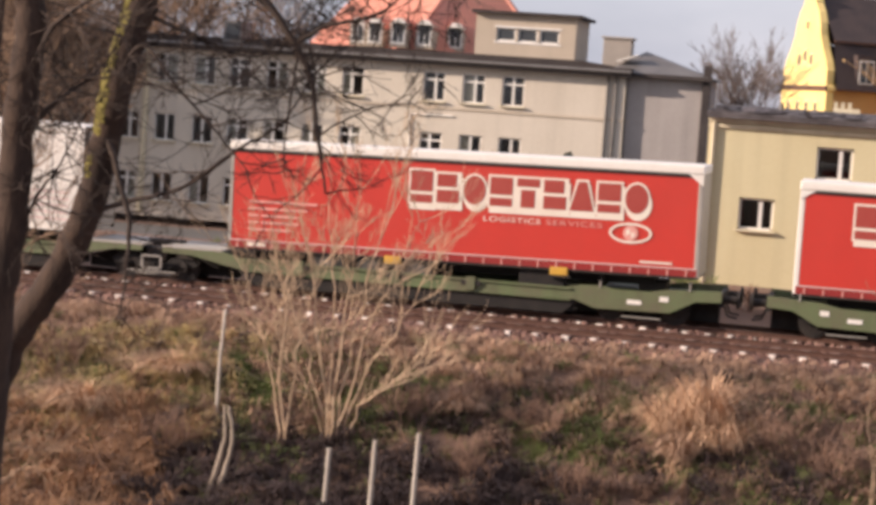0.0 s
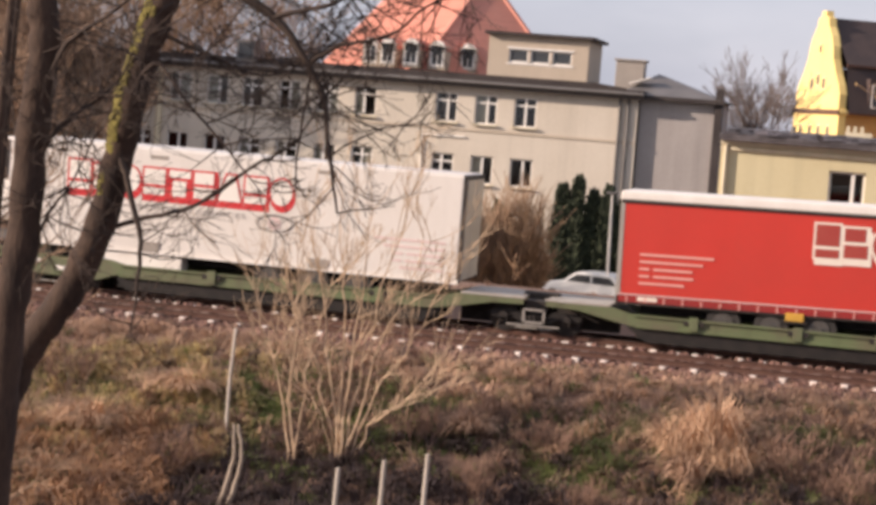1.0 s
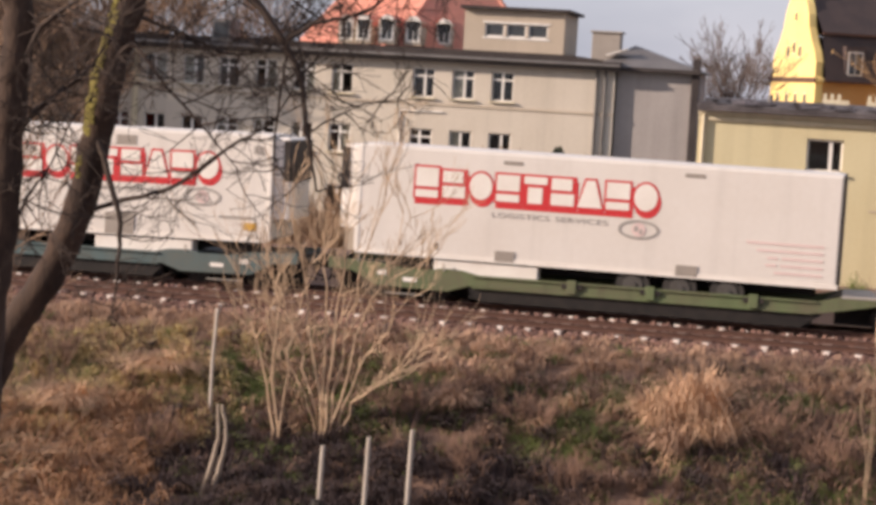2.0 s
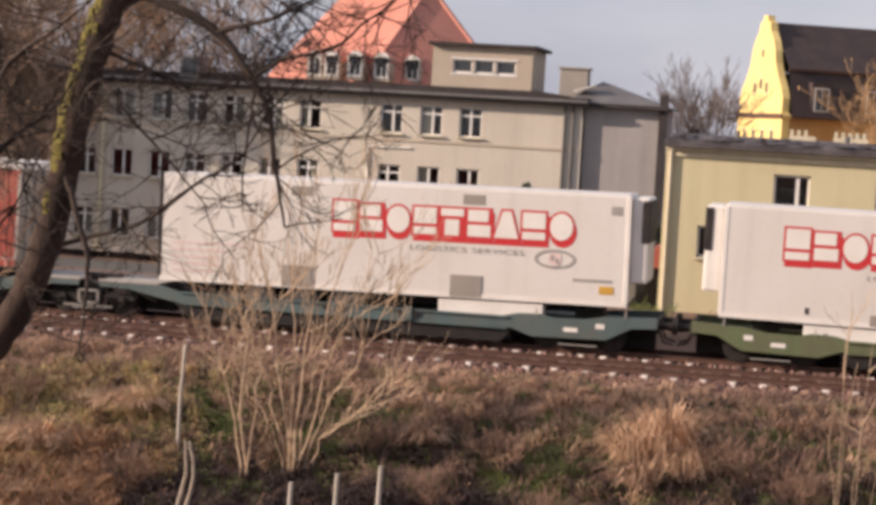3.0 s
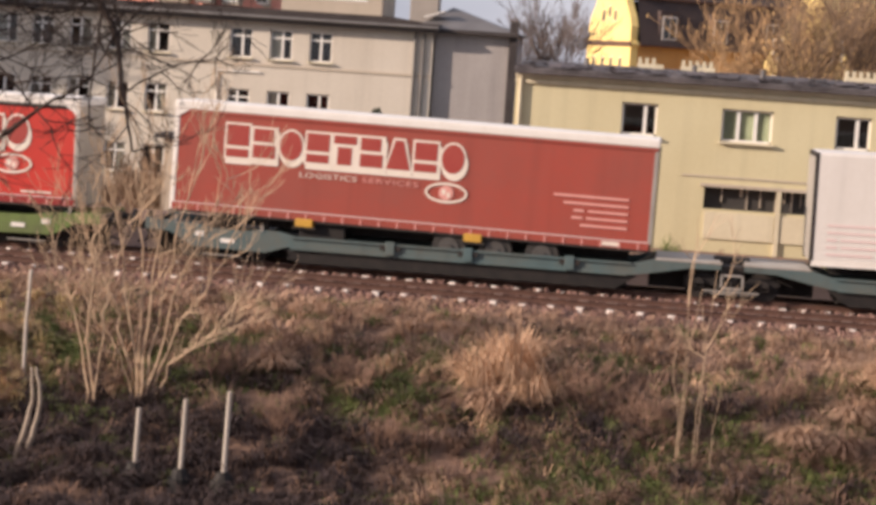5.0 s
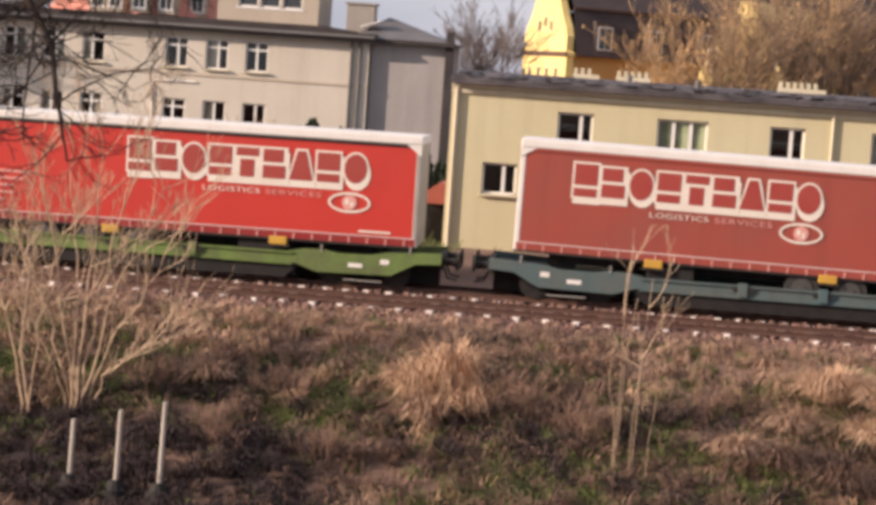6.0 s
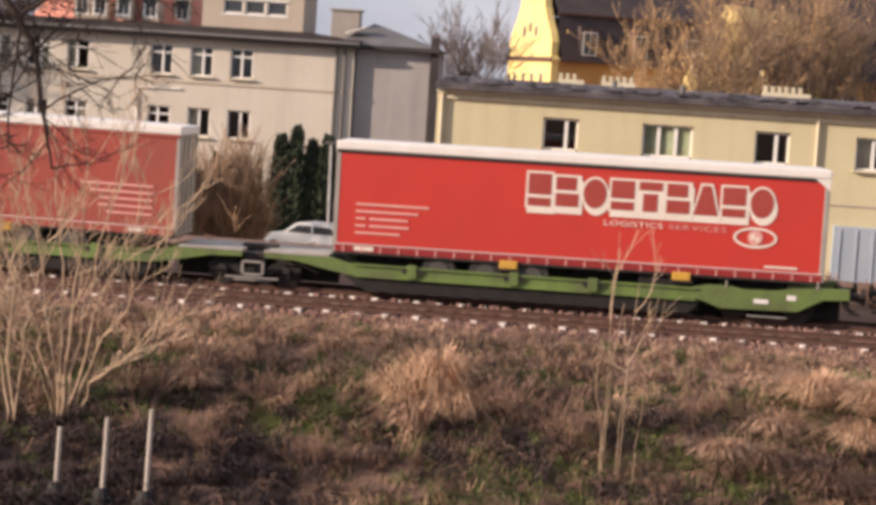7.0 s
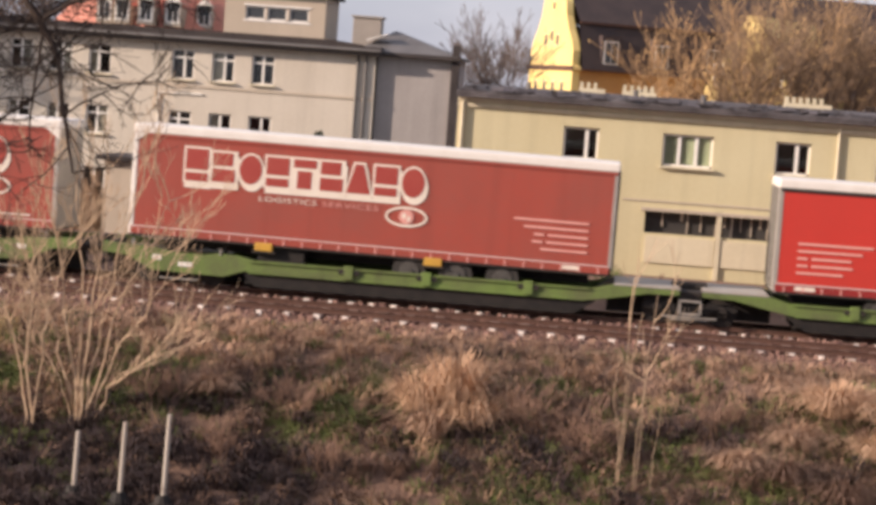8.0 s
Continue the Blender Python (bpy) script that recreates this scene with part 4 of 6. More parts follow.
def yellow_house():
    rng = random.Random(9)
    h = tagged(new("yellow_house"), "long pale yellow rendered two-storey house with bitumen roof", "house")
    h.location.z = 0.7
    x0, x1, y0 = -5.1, 34.0, 68.3
    tops = [(-1.46, -0.26, 0.66, "n"), (1.9, 3.6, 0.33, "w"), (5.68, 6.85, 0.62, "n"), (9.05, 10.25, 0.5, "n"), (12.6, 13.8, 0.5, "n"), (16, 17.2, 0.5, "n"), (20, 21.2, 0.5, "n"), (25, 26.2, 0.5, "n")]
    holes = [(a, b, 3.5, 4.6) for a, b, _, _ in tops] + [(-3.9, -2.73, 1.65, 2.72), (1.5, 5.9, 1.2, 1.95)]
    part("wall", pierced(x0, x1, -3.5, 5.32, y0, y0 + 0.4, holes), "render_yellow", h)
    part("side_wall", boxes((x0, x0 + 0.4, y0 + 0.4, y0 + 10, -3.5, 5.32), (x1 - 0.4, x1, y0 + 0.4, y0 + 10, -3.5, 5.32), (x0, x1, y0 + 10, y0 + 10.4, -3.5, 5.32)), "render_yellow", h)
    # backing coloured near-black so the rooms look unlit
    part("dark_backing", boxes((x0 + 0.4, x1 - 0.4, y0 + 2.0, y0 + 2.1, -3.5, 5.2), (x0 + 0.4, x1 - 0.4, y0 + 0.4, y0 + 2.0, 2.9, 3.1), (x0 + 0.4, x1 - 0.4, y0 + 0.4, y0 + 2.0, 0.6, 0.8)), "unlit_dark", h)
    for a, b, s, k in tops:
        w = window(h, a, b, 3.5, 4.6, y0 + 0.14, s, 0.0, rng)
        if k == "w":
            part("mullion", boxes((2.98, 3.1, y0 + 0.13, y0 + 0.2, 3.57, 4.53)), "window_white", w)
            part("curtain", boxes((1.98, 2.5, y0 + 0.22, y0 + 0.24, 3.55, 4.55), (2.56, 3.52, y0 + 0.225, y0 + 0.245, 3.55, 4.55)), "green_curtain", w, "green-grey curtain")
    window(h, -3.9, -2.73, 1.65, 2.72, y0 + 0.14, 0.62, 0.0, rng)
    # low strip opening with broken panes, cream boards below
    # the unlit inside is a near-black sheet here, with no glass
    part("strip_glazing", boxes((1.5, 5.9, y0 + 0.27, y0 + 0.29, 1.2, 1.95)), "unlit_dark", h, "dark strip of grimy panes")
    for x, w, drop in ((2.1, 0.02, 0.5), (2.75, 0.05, 0.3), (2.95, 0.02, 0.7), (3.4, 0.02, 0.62), (3.95, 0.06, 0.75), (4.2, 0.02, 0.4), (4.45, 0.03, 0.7), (4.75, 0.015, 0.5), (5.1, 0.02, 0.66), (5.4, 0.04, 0.35), (5.65, 0.02, 0.7)):
        part("glazing_bar", boxes((x - w, x + w, y0 + 0.2, y0 + 0.25, 1.95 - drop, 1.95)), "render_tan", h)
    part("strip_head", boxes((1.35, 6.0, y0 - 0.12, y0 + 0.01, 1.95, 2.06)), "render_tan", h)
    for a, b in ((1.55, 3.9), (4.1, 5.95)):
        part("board", boxes((a, b, y0 - 0.06, y0 - 0.003, 0.2, 1.12), bevel=0.01), "band_cream", h, "cream board panel")
    part("post", boxes((3.92, 4.08, y0 - 0.1, y0 + 0.01, -3.5, 2.06)), "band_cream", h)
    part("band", boxes((0.7, x1, y0 - 0.03, y0 + 0.005, 2.26, 2.32)), "render_tan", h)
    part("cornice", boxes((x0 - 0.02, x1, y0 - 0.1, y0 + 0.005, 5.02, 5.14), (x0 - 0.02, x1, y0 - 0.16, y0 + 0.005, 5.2, 5.33)), "band_cream", h)
    bm = bmesh.new()
    rod(bm, (7.75, y0 - 0.08, -3.4), (7.75, y0 - 0.08, 5.3), 0.055, sides=8)
    part("downpipe", bm, "band_cream", h)
    bm = bmesh.new()
    rod(bm, (x0 + 0.18, y0 - 0.09, -3.4), (x0 + 0.18, y0 - 0.09, 5.3), 0.075, sides=8)
    part("downpipe", bm, "band_cream", h)
    part("roof", boxes((x0 - 0.06, x1 + 0.3, y0 - 0.45, y0 + 10.8, 5.34, 5.52)), "felt_old", h, "dark patched bitumen roof")
    # uneven felt edge
    V, F = [], []
    n = 220
    for i in range(n + 1):
        x = x0 - 0.06 + (x1 - x0 + 0.36) * i / n
        j = 0.09 * noise.noise(Vector((x * 1.4, 0, 0))) + 0.06 * noise.noise(Vector((x * 5, 2, 0)))
        for y, z in ((y0 - 0.46, 5.48), (y0 - 0.42, 5.54 + j * 0.6), (y0 + 4, 5.74 + j), (y0 + 10.8, 5.84)):
            V.append((x, y, z))
    for i in range(n):
        for k in range(3):
            F.append((i * 4 + k, i * 4 + 4 + k, i * 4 + 5 + k, i * 4 + 1 + k))
    hang("roof_felt", mesh_of("roof_felt", V, F, True), "felt_old", h)
    # lapped and lifted sheets of felt along the edge
    V, F = [], []
    for i in range(260):
        x, d = rng.uniform(x0, x0 + 26), 3.2 * rng.random() ** 1.5
        w, l, z = rng.uniform(0.15, 0.7), rng.uniform(0.2, 0.8), 5.56 + 0.05 * d + rng.uniform(0.0, 0.07)
        b, t, u = len(V), rng.uniform(-0.07, 0.09), rng.uniform(-0.05, 0.05)
        V += [(x, y0 - 0.44 + d, z), (x + w, y0 - 0.44 + d + rng.uniform(-0.04, 0.06), z + u), (x + w, y0 - 0.44 + d + l, z + t + u), (x, y0 - 0.44 + d + l, z + t)]
        V += [(p[0], p[1], p[2] - 0.03) for p in V[b:b + 4]]
        F += [(b, b + 1, b + 2, b + 3), (b + 4, b + 5, b + 1, b), (b + 5, b + 6, b + 2, b + 1), (b + 6, b + 7, b + 3, b + 2), (b + 7, b + 4, b, b + 3)]
    tagged(hang("felt_edge", mesh_of("felt_edge", V, F), "felt_patch", h, "curled grey and black felt along the eave"), kind="stuff")
    part("wall_patch", boxes((-1.75, -0.5, y0 - 0.012, y0 + 0.0, 0.75, 1.5), bevel=0.004), "pale_blue", h, "pale blue paint patch")
    g = part("garage_door", boxes((8.5, 13.5, y0 - 0.25, y0 - 0.02, -3.4, 1.6), bevel=0.02), "pale_blue", h, "pale blue sheet door")
    for i in range(9):
        part("door_rib", boxes((8.7 + i * 0.56, 8.76 + i * 0.56, y0 - 0.28, y0 - 0.245, -3.3, 1.5)), "pale_blue", g)
    for x in (-2.9, 0.9, 3.3):
        bm = bmesh.new()
        rod(bm, (x, y0 + 3.5, 5.7), (x, y0 + 3.5, 6.0), 0.09, sides=8)
        part("roof_vent", bm, "zinc", h)
    for a, b in ((0.45, 1.75), (6.6, 8.4), (-1.2, -0.2)):
        wl_ = part("parapet", boxes((a, b, y0 + 9.0, y0 + 9.3, 5.6, 5.98)), "band_cream", h, "cream notched parapet")
        k = int((b - a) / 0.26)
        for i in range(k):
            part("merlon", boxes((a + i * 0.26 + 0.03, a + i * 0.26 + 0.16, y0 + 9.0, y0 + 9.3, 5.98, 6.2)), "band_cream", wl_)


yellow_house()


def church():
    h = tagged(new("gabled_hall"), "sunlit yellow hall with curved gable and dark mansard roof", "church")
    h.matrix_world = pose(-4.55, 160, 5.48, 0, 0, 23.5)
    half_line = [(4.6, -8), (4.6, 2.9), (4.85, 3.0), (4.85, 3.25), (4.45, 3.35), (4.45, 4.5), (4.1, 5.2), (3.3, 6.1), (2.6, 7.2), (2.35, 8.2), (1.9, 9.0), (1.2, 9.7), (1.0, 10.4), (0.5, 10.5), (0.4, 10.95)]
    outline = half_line + [(-a, b) for a, b in half_line[::-1]]
    bm = slab(outline, -0.25, 0.35)
    bm.transform(Matrix.Rotation(math.pi / 2, 4, "Z"))
    part("gable", bm, "church_yellow", h, "curved sunlit yellow gable")
    # this wall's colour has the shade of the unlit side in it
    part("wall", boxes((0.3, 34, -4.5, 4.5, -8, 3.3)), "yellow_shaded", h)
    for s in (-1, 1):
        bm = bmesh.new()
        for (a, za), (b, zb) in (((4.95, 3.1), (3.75, 6.7)), ((3.9, 6.75), (0.0, 10.45))):
            v = [bm.verts.new(p) for p in ((0.3, s * a, za), (34, s * a, za), (34, s * b, zb), (0.3, s * b, zb))]
            bm.faces.new(v)
        part("roof", bm, "slate", h)
    part("roof_break", boxes((0.3, 34, -3.98, -3.8, 6.62, 6.8)), "rust", h)
    part("eave", boxes((0.3, 34, -5.0, -4.5, 3.0, 3.15)), "rust", h)
    for x in (2.7, 7.0, 11.5, 16.5, 22.5):
        d = part("dormer", boxes((x - 0.8, x + 0.8, -4.75, -3.2, 3.4, 5.8)), "slate", h, "dark dormer with white window")
        w = part("dormer_window", boxes((x - 0.6, x + 0.6, -4.8, -4.75, 3.6, 5.4)), "window_white", d)
        part("pane", boxes((x - 0.5, x - 0.04, -4.83, -4.8, 3.7, 5.3), (x + 0.04, x + 0.5, -4.83, -4.8, 3.7, 5.3)), "glass", w)
    for x in range(6, 33, 4):
        w = part("window", boxes((x - 0.55, x + 0.55, -4.56, -4.5, -0.4, 1.9)), "window_white", h)
        part("pane", boxes((x - 0.45, x + 0.45, -4.6, -4.56, -0.3, 1.8)), "glass", w)
    for y, z, r in ((0, 8.0, 0.22), (-1.2, 5.3, 0.3), (1.2, 5.3, 0.3), (-2.8, 1.6, 0.32), (-0.9, 1.6, 0.32), (0.9, 1.6, 0.32), (2.8, 1.6, 0.32), (0, 5.6, 0.3)):
        w = part("gable_window", boxes((-0.42, -0.36, y - r, y + r, z - r * 1.6, z + r * 1.6), bevel=0.01), "band_cream", h)
        part("pane", boxes((-0.45, -0.42, y - r * 0.6, y + r * 0.6, z - r * 1.2, z + r * 1.2)), "unlit_dark", w)
    part("cornice", boxes((-0.5, -0.3, -4.8, 4.8, 2.95, 3.3)), "rust", h)
    part("chimney", boxes((10.2, 11.2, -0.5, 0.5, 9.6, 11.4)), "slate", h)
    # second gable further along, seen through the trees
    g = tagged(new("gabled_wing"), "sunlit yellow wing with pointed gable behind trees", "church")
    g.matrix_world = pose(9.85, 148, 5.0, 0, 0, -30)
    part("gable", slab([(-3.4, -8), (3.4, -8), (3.4, 2.8), (0.3, 8.2), (-0.3, 8.2), (-3.4, 2.8)], 0, 10), "church_yellow", g)
    for x in (-2.4, 0, 2.4):
        for z in (0.3, 3.0):
            w = part("window", boxes((x - 0.4, x + 0.4, -0.06, 0, z, z + 1.6)), "window_white", g)
            part("pane", boxes((x - 0.3, x + 0.3, -0.1, -0.06, z + 0.1, z + 1.5)), "glass", w)
    bm = bmesh.new()
    for s in (-1, 1):
        v = [bm.verts.new(p) for p in ((s * 3.7, 0.1, 2.6), (s * 3.7, 12, 2.6), (0, 12, 8.55), (0, 0.1, 8.55))]
        bm.faces.new(v)
    part("roof", bm, "slate", g)


church()


def shed():
    s = tagged(new("garden_shed"), "grey-brown flat-roofed shed behind the line", "shed")
    s.location.z = 0.89
    part("wall", boxes((-18.1, -15.9, 72, 75, -3.5, 1.9)), "render_tan", s)
    part("roof", boxes((-18.4, -15.6, 71.7, 75.3, 1.9, 2.06)), "felt", s)
    part("door", boxes((-17.4, -16.5, 71.95, 72.0, -3.4, -1.3)), "bark", s)


shed()


def hut():
    s = tagged(new("garden_canopy"), "small red pitched canopy beside the yellow house", "canopy")
    s.location.z = 1.1
    part("roof", slab([(-7.0, 0.35), (-5.9, 1.1), (-5.2, 1.1), (-5.2, 0.35)], 75, 78), "red_cloth", s)
    # near-black panel added as the shade below the canopy
    part("shade_panel", boxes((-6.9, -5.3, 77.6, 77.7, -3.4, 0.35)), "unlit_dark", s)
    for x, y in ((-6.85, 75.2), (-5.35, 75.2), (-6.85, 77.8), (-5.35, 77.8)):
        part("post", boxes((x - 0.05, x + 0.05, y - 0.05, y + 0.05, -3.4, 0.36)), "bark", s)


hut()


def car(x, y, turn, label):
    c = tagged(new("parked_car"), label, "car", "parked cars")
    prof = [(-2.05, 0.35), (-2.08, 0.75), (-1.95, 1.0), (-1.6, 1.38), (-1.2, 1.46), (0.2, 1.45), (0.85, 1.0), (1.75, 0.88), (2.05, 0.65), (2.05, 0.32)]
    bm = slab(prof, -0.82, 0.82)
    bmesh.ops.bevel(bm, geom=bm.edges[:], offset=0.06, segments=2, affect="EDGES")
    part("body", bm, "car_white", c)
    for s in (-1, 1):
        part("side_window", slab([(-1.75, 1.02), (-1.45, 1.33), (0.12, 1.34), (0.62, 1.02)], s * 0.835 - 0.01, s * 0.835 + 0.01), "glass", c)
        part("pillar", boxes((-0.62, -0.54, s * 0.85 - 0.01, s * 0.85 + 0.01, 1.0, 1.36)), "car_white", c)
        for wx in (-1.3, 1.3):
            bm = bmesh.new()
            rod(bm, (wx, s * 0.64, 0.31), (wx, s * 0.86, 0.31), 0.31, sides=18)
            t = part("tyre", bm, "rubber", c)
            bm = bmesh.new()
            rod(bm, (wx, s * 0.86, 0.31), (wx, s * 0.88, 0.31), 0.19, sides=14)
            part("rim", bm, "rim", t)
    part("rear_window", slab([(-0.68, 1.06), (0.68, 1.06), (0.6, 1.34), (-0.6, 1.34)], -0.02, 0.02), "glass", c).matrix_basis = Matrix.Translation((-1.86, 0, 0)) @ Matrix.Rotation(math.pi / 2, 4, "Z")
    part("windscreen", boxes((0.56, 0.6, -0.66, 0.66, 1.05, 1.3)), "glass", c).matrix_basis = Matrix.Translation((0.0, 0, 0))
    for y2 in (-0.62, 0.62):
        part("tail_light", boxes((-2.11, -2.05, y2 - 0.12, y2 + 0.12, 0.72, 0.95), bevel=0.02), "letter_red", c)
        part("headlight", boxes((2.02, 2.09, y2 - 0.16, y2 + 0.16, 0.6, 0.76), bevel=0.02), "rim", c)
    part("bumper", boxes((-2.14, -1.95, -0.8, 0.8, 0.36, 0.56), bevel=0.05), "car_white", c)
    c.matrix_world = pose(x, y, -1.56, 0, 0, turn)
    return c


car(-11.6, 86, 160, "white estate car parked by a dark hedge")
car(-9.3, 87.5, 120, "white hatchback parked beside a lamp post")
car(-23.2, 84, 15, "white car parked in front of the grey house")


def yard_lamp():
    s = tagged(new("yard_lamp"), "thin pale lamp post in the yard", "lamp post")
    s.location.z = 1.57
    bm = bmesh.new()
    rod(bm, (-10.65, 85, -3.2), (-10.75, 85, 1.75), 0.07, 0.05)
    part("pole", bm, "white_paint", s)
    bm = bmesh.new()
    box(bm, -11.0, -10.5, 84.9, 85.1, 1.75, 1.87, bevel=0.03)
    part("lamp_head", bm, "zinc", s)


yard_lamp()


# ---- plants ----
def scatter_tree(name, x, y, base, height, crown_w, crown_z, material, seed, label, depth=4, kids=4, trunk_r=0.22, least=0.02):
    """A bare tree with a tapered trunk and a crown of forking twigs."""
    rng = random.Random(seed)
    t = tagged(new(name), label, "tree")
    V, F = [], []
    pts = bend([(x, y, base), (x + rng.uniform(-0.2, 0.2), y, base + crown_z * 0.5), (x + rng.uniform(-0.3, 0.3), y, base + crown_z), (x, y, base + height * 0.75)], 3)
    tube(V, F, pts, [trunk_r * (1 - 0.75 * i / len(pts)) for i in range(len(pts))], 8)
    hang("trunk", mesh_of("trunk", V, F, True), "bark", t)
    V, F = [], []
    n = 11
    for k in range(n):
        i = len(pts) // 3 + rng.randrange(len(pts) * 2 // 3)
        a = rng.uniform(0, 2 * math.pi)
        out = rng.uniform(0.5, 1.0) * crown_w / height * 1.3
        d = Vector((math.cos(a) * out, math.sin(a) * out, rng.uniform(0.45, 1.0)))
        grow(V, F, pts[min(i, len(pts) - 1)], d, height * rng.uniform(0.22, 0.34), trunk_r * 0.4, depth, rng, 0.75, 0.2, kids, 4, least)
    hang("crown", mesh_of("crown", V, F), material, t)
    return t


def brush(wood, p, d, length, r, depth, rng, fan, kids, least, tips):
    """A straight-grained limb whose shoots all reach up and out, down to fine twigs."""
    d = Vector(d).normalized()
    n = 3 if depth > 1 else 2
    pts, radii = [Vector(p)], [r]
    for i in range(n):
        d = (d + Vector((rng.uniform(-1, 1), rng.uniform(-1, 1), rng.uniform(-0.7, 1))) * 0.13).normalized()
        pts.append(pts[-1] + d * (length / n))
        radii.append(max(least, r * (1 - 0.65 * (i + 1) / n)))
    tube(*wood[depth > 2], pts, radii, 4 if depth > 1 else 3)
    if depth == 0:
        tips.append((pts[-1], d))
        return
    for k in range(kids):
        i = rng.randrange(1, n + 1)
        e = (d + Vector((rng.uniform(-1, 1), rng.uniform(-1, 1), rng.uniform(-0.35, 0.75))) * fan).normalized()
        brush(wood, pts[i], e, length * rng.uniform(0.5, 0.78), max(least, radii[i] * 0.62), depth - 1, rng, fan, kids, least, tips)


def brush_tree(name, x, y, base, fork, height, lean, limbs, material, seed, label, depth=4, kids=4, fan=0.62, least=0.011, leaves=0.0):
    """A tree that forks low into a fan of limbs, with a fine twiggy crown and, where leaves is set, a few last dry leaves."""
    rng = random.Random(seed)
    t = tagged(new(name), label, "tree")
    V, F, tips = [], [], []
    pts = bend([(x, y, base), (x + 0.1, y, base + fork * 0.5), (x, y, base + fork)], 3)
    tube(V, F, pts, [0.2 - 0.01 * i for i in range(len(pts))], 8)
    hang("trunk", mesh_of("trunk", V, F, True), "bark", t)
    wood = (([], []), ([], []))
    reach = (height - fork) * 0.42
    for k in range(limbs):
        a = 2 * math.pi * (k + rng.uniform(-0.3, 0.3)) / limbs
        o = rng.uniform(0.15, 1.0) * lean
        d = Vector((math.cos(a) * o, math.sin(a) * o, 1))
        brush(wood, pts[-1] - Vector((0, 0, rng.uniform(0, 0.25) * fork)), d, reach * rng.uniform(0.7, 1.15), 0.1, depth, rng, fan, kids, least, tips)
    hang("bough", mesh_of("bough", *wood[1]), "limb_bark", t)
    hang("crown", mesh_of("crown", *wood[0]), material, t)
    if leaves:
        V, F = [], []
        for p, d in tips:
            if rng.random() < leaves:
                s1 = Vector((rng.uniform(-1, 1), rng.uniform(-1, 1), rng.uniform(-1, 1))).normalized() * 0.07
                s2 = Vector((rng.uniform(-1, 1), rng.uniform(-1, 1), -1)).normalized() * 0.1
                b = len(V)
                V += [p, p + s1 + s2 * 0.5, p + s2, p - s1 + s2 * 0.5]
                F.append((b, b + 1, b + 2, b + 3))
        tagged(hang("leaves", mesh_of("leaves", V, F), "gold_leaf", t, "last dry golden leaves"), kind="stuff")
    return t


brush_tree("bare_tree", -7.4, 125, -1.6, 6.0, 14.2, 0.52, 8, "grey_twig", 3, "bare grey-brown tree against the sky", 4, 4, 0.52, 0.013)
GOLD = "bare twiggy tree, low sun's gold put into its twig colour"
brush_tree("golden_tree", 4.9, 112, -1.6, 5.4, 14.0, 0.95, 11, "sunlit_twig", 11, GOLD, 4, 4, 0.64, 0.011, 0.6)
brush_tree("golden_tree", 6.9, 110, -1.6, 5.4, 14.4, 0.95, 8, "dusk_twig", 51, "bare brown tree behind the yellow house", 4, 4, 0.64, 0.011, 0.3)
brush_tree("golden_tree", 8.4, 114, -1.6, 5.4, 18.5, 0.8, 8, "sunlit_twig", 21, GOLD, 4, 4, 0.64, 0.012, 0.6)
brush_tree("golden_tree", 12.6, 112, -1.6, 5.4, 18.0, 0.85, 11, "dusk_twig", 31, "bare brown tree behind the yellow house", 4, 4, 0.66, 0.012, 0.2)
brush_tree("golden_tree", 16.4, 116, -1.6, 5.4, 18.0, 0.85, 11, "dusk_twig", 41, "bare brown tree behind the yellow house", 4, 3, 0.66, 0.015, 0.1)
for x, y, seed in ((-52.0, 122, 43), (-47.0, 124, 44), (-42.5, 121, 45), (-38.5, 125, 46)):
    brush_tree("bare_tree", x, y, -1.6, 6.0, 20.0, 0.7, 8, "brown_twig", seed, "bare brown tree behind the grey house", 4, 4, 0.62, 0.016)
scatter_tree("bare_tree", -36.5, 76, -1.6, 13, 5.0, 4.0, "brown_twig", 81, "dense bare brown tree behind the line", 4, 4, 0.2, 0.016)
scatter_tree("bare_tree", -31.5, 73, -1.6, 11, 4.0, 4.0, "brown_twig", 91, "dense bare brown tree behind the line", 4, 4, 0.18, 0.014)
scatter_tree("bare_tree", -45.0, 97, -1.6, 14, 6.0, 4.0, "brown_twig", 51, "bare brown tree in front of the grey house", 5, 4, 0.3, 0.028)
scatter_tree("bare_tree", -48.4, 97.3, -1.6, 15, 6.0, 4.0, "brown_twig", 52, "dense bare brown tree beside the grey house", 5, 4, 0.3, 0.03)
scatter_tree("bare_tree", -41.2, 97, -1.6, 13, 5.0, 4.0, "brown_twig", 61, "bare brown tree in front of the grey house", 4, 4, 0.22, 0.022)


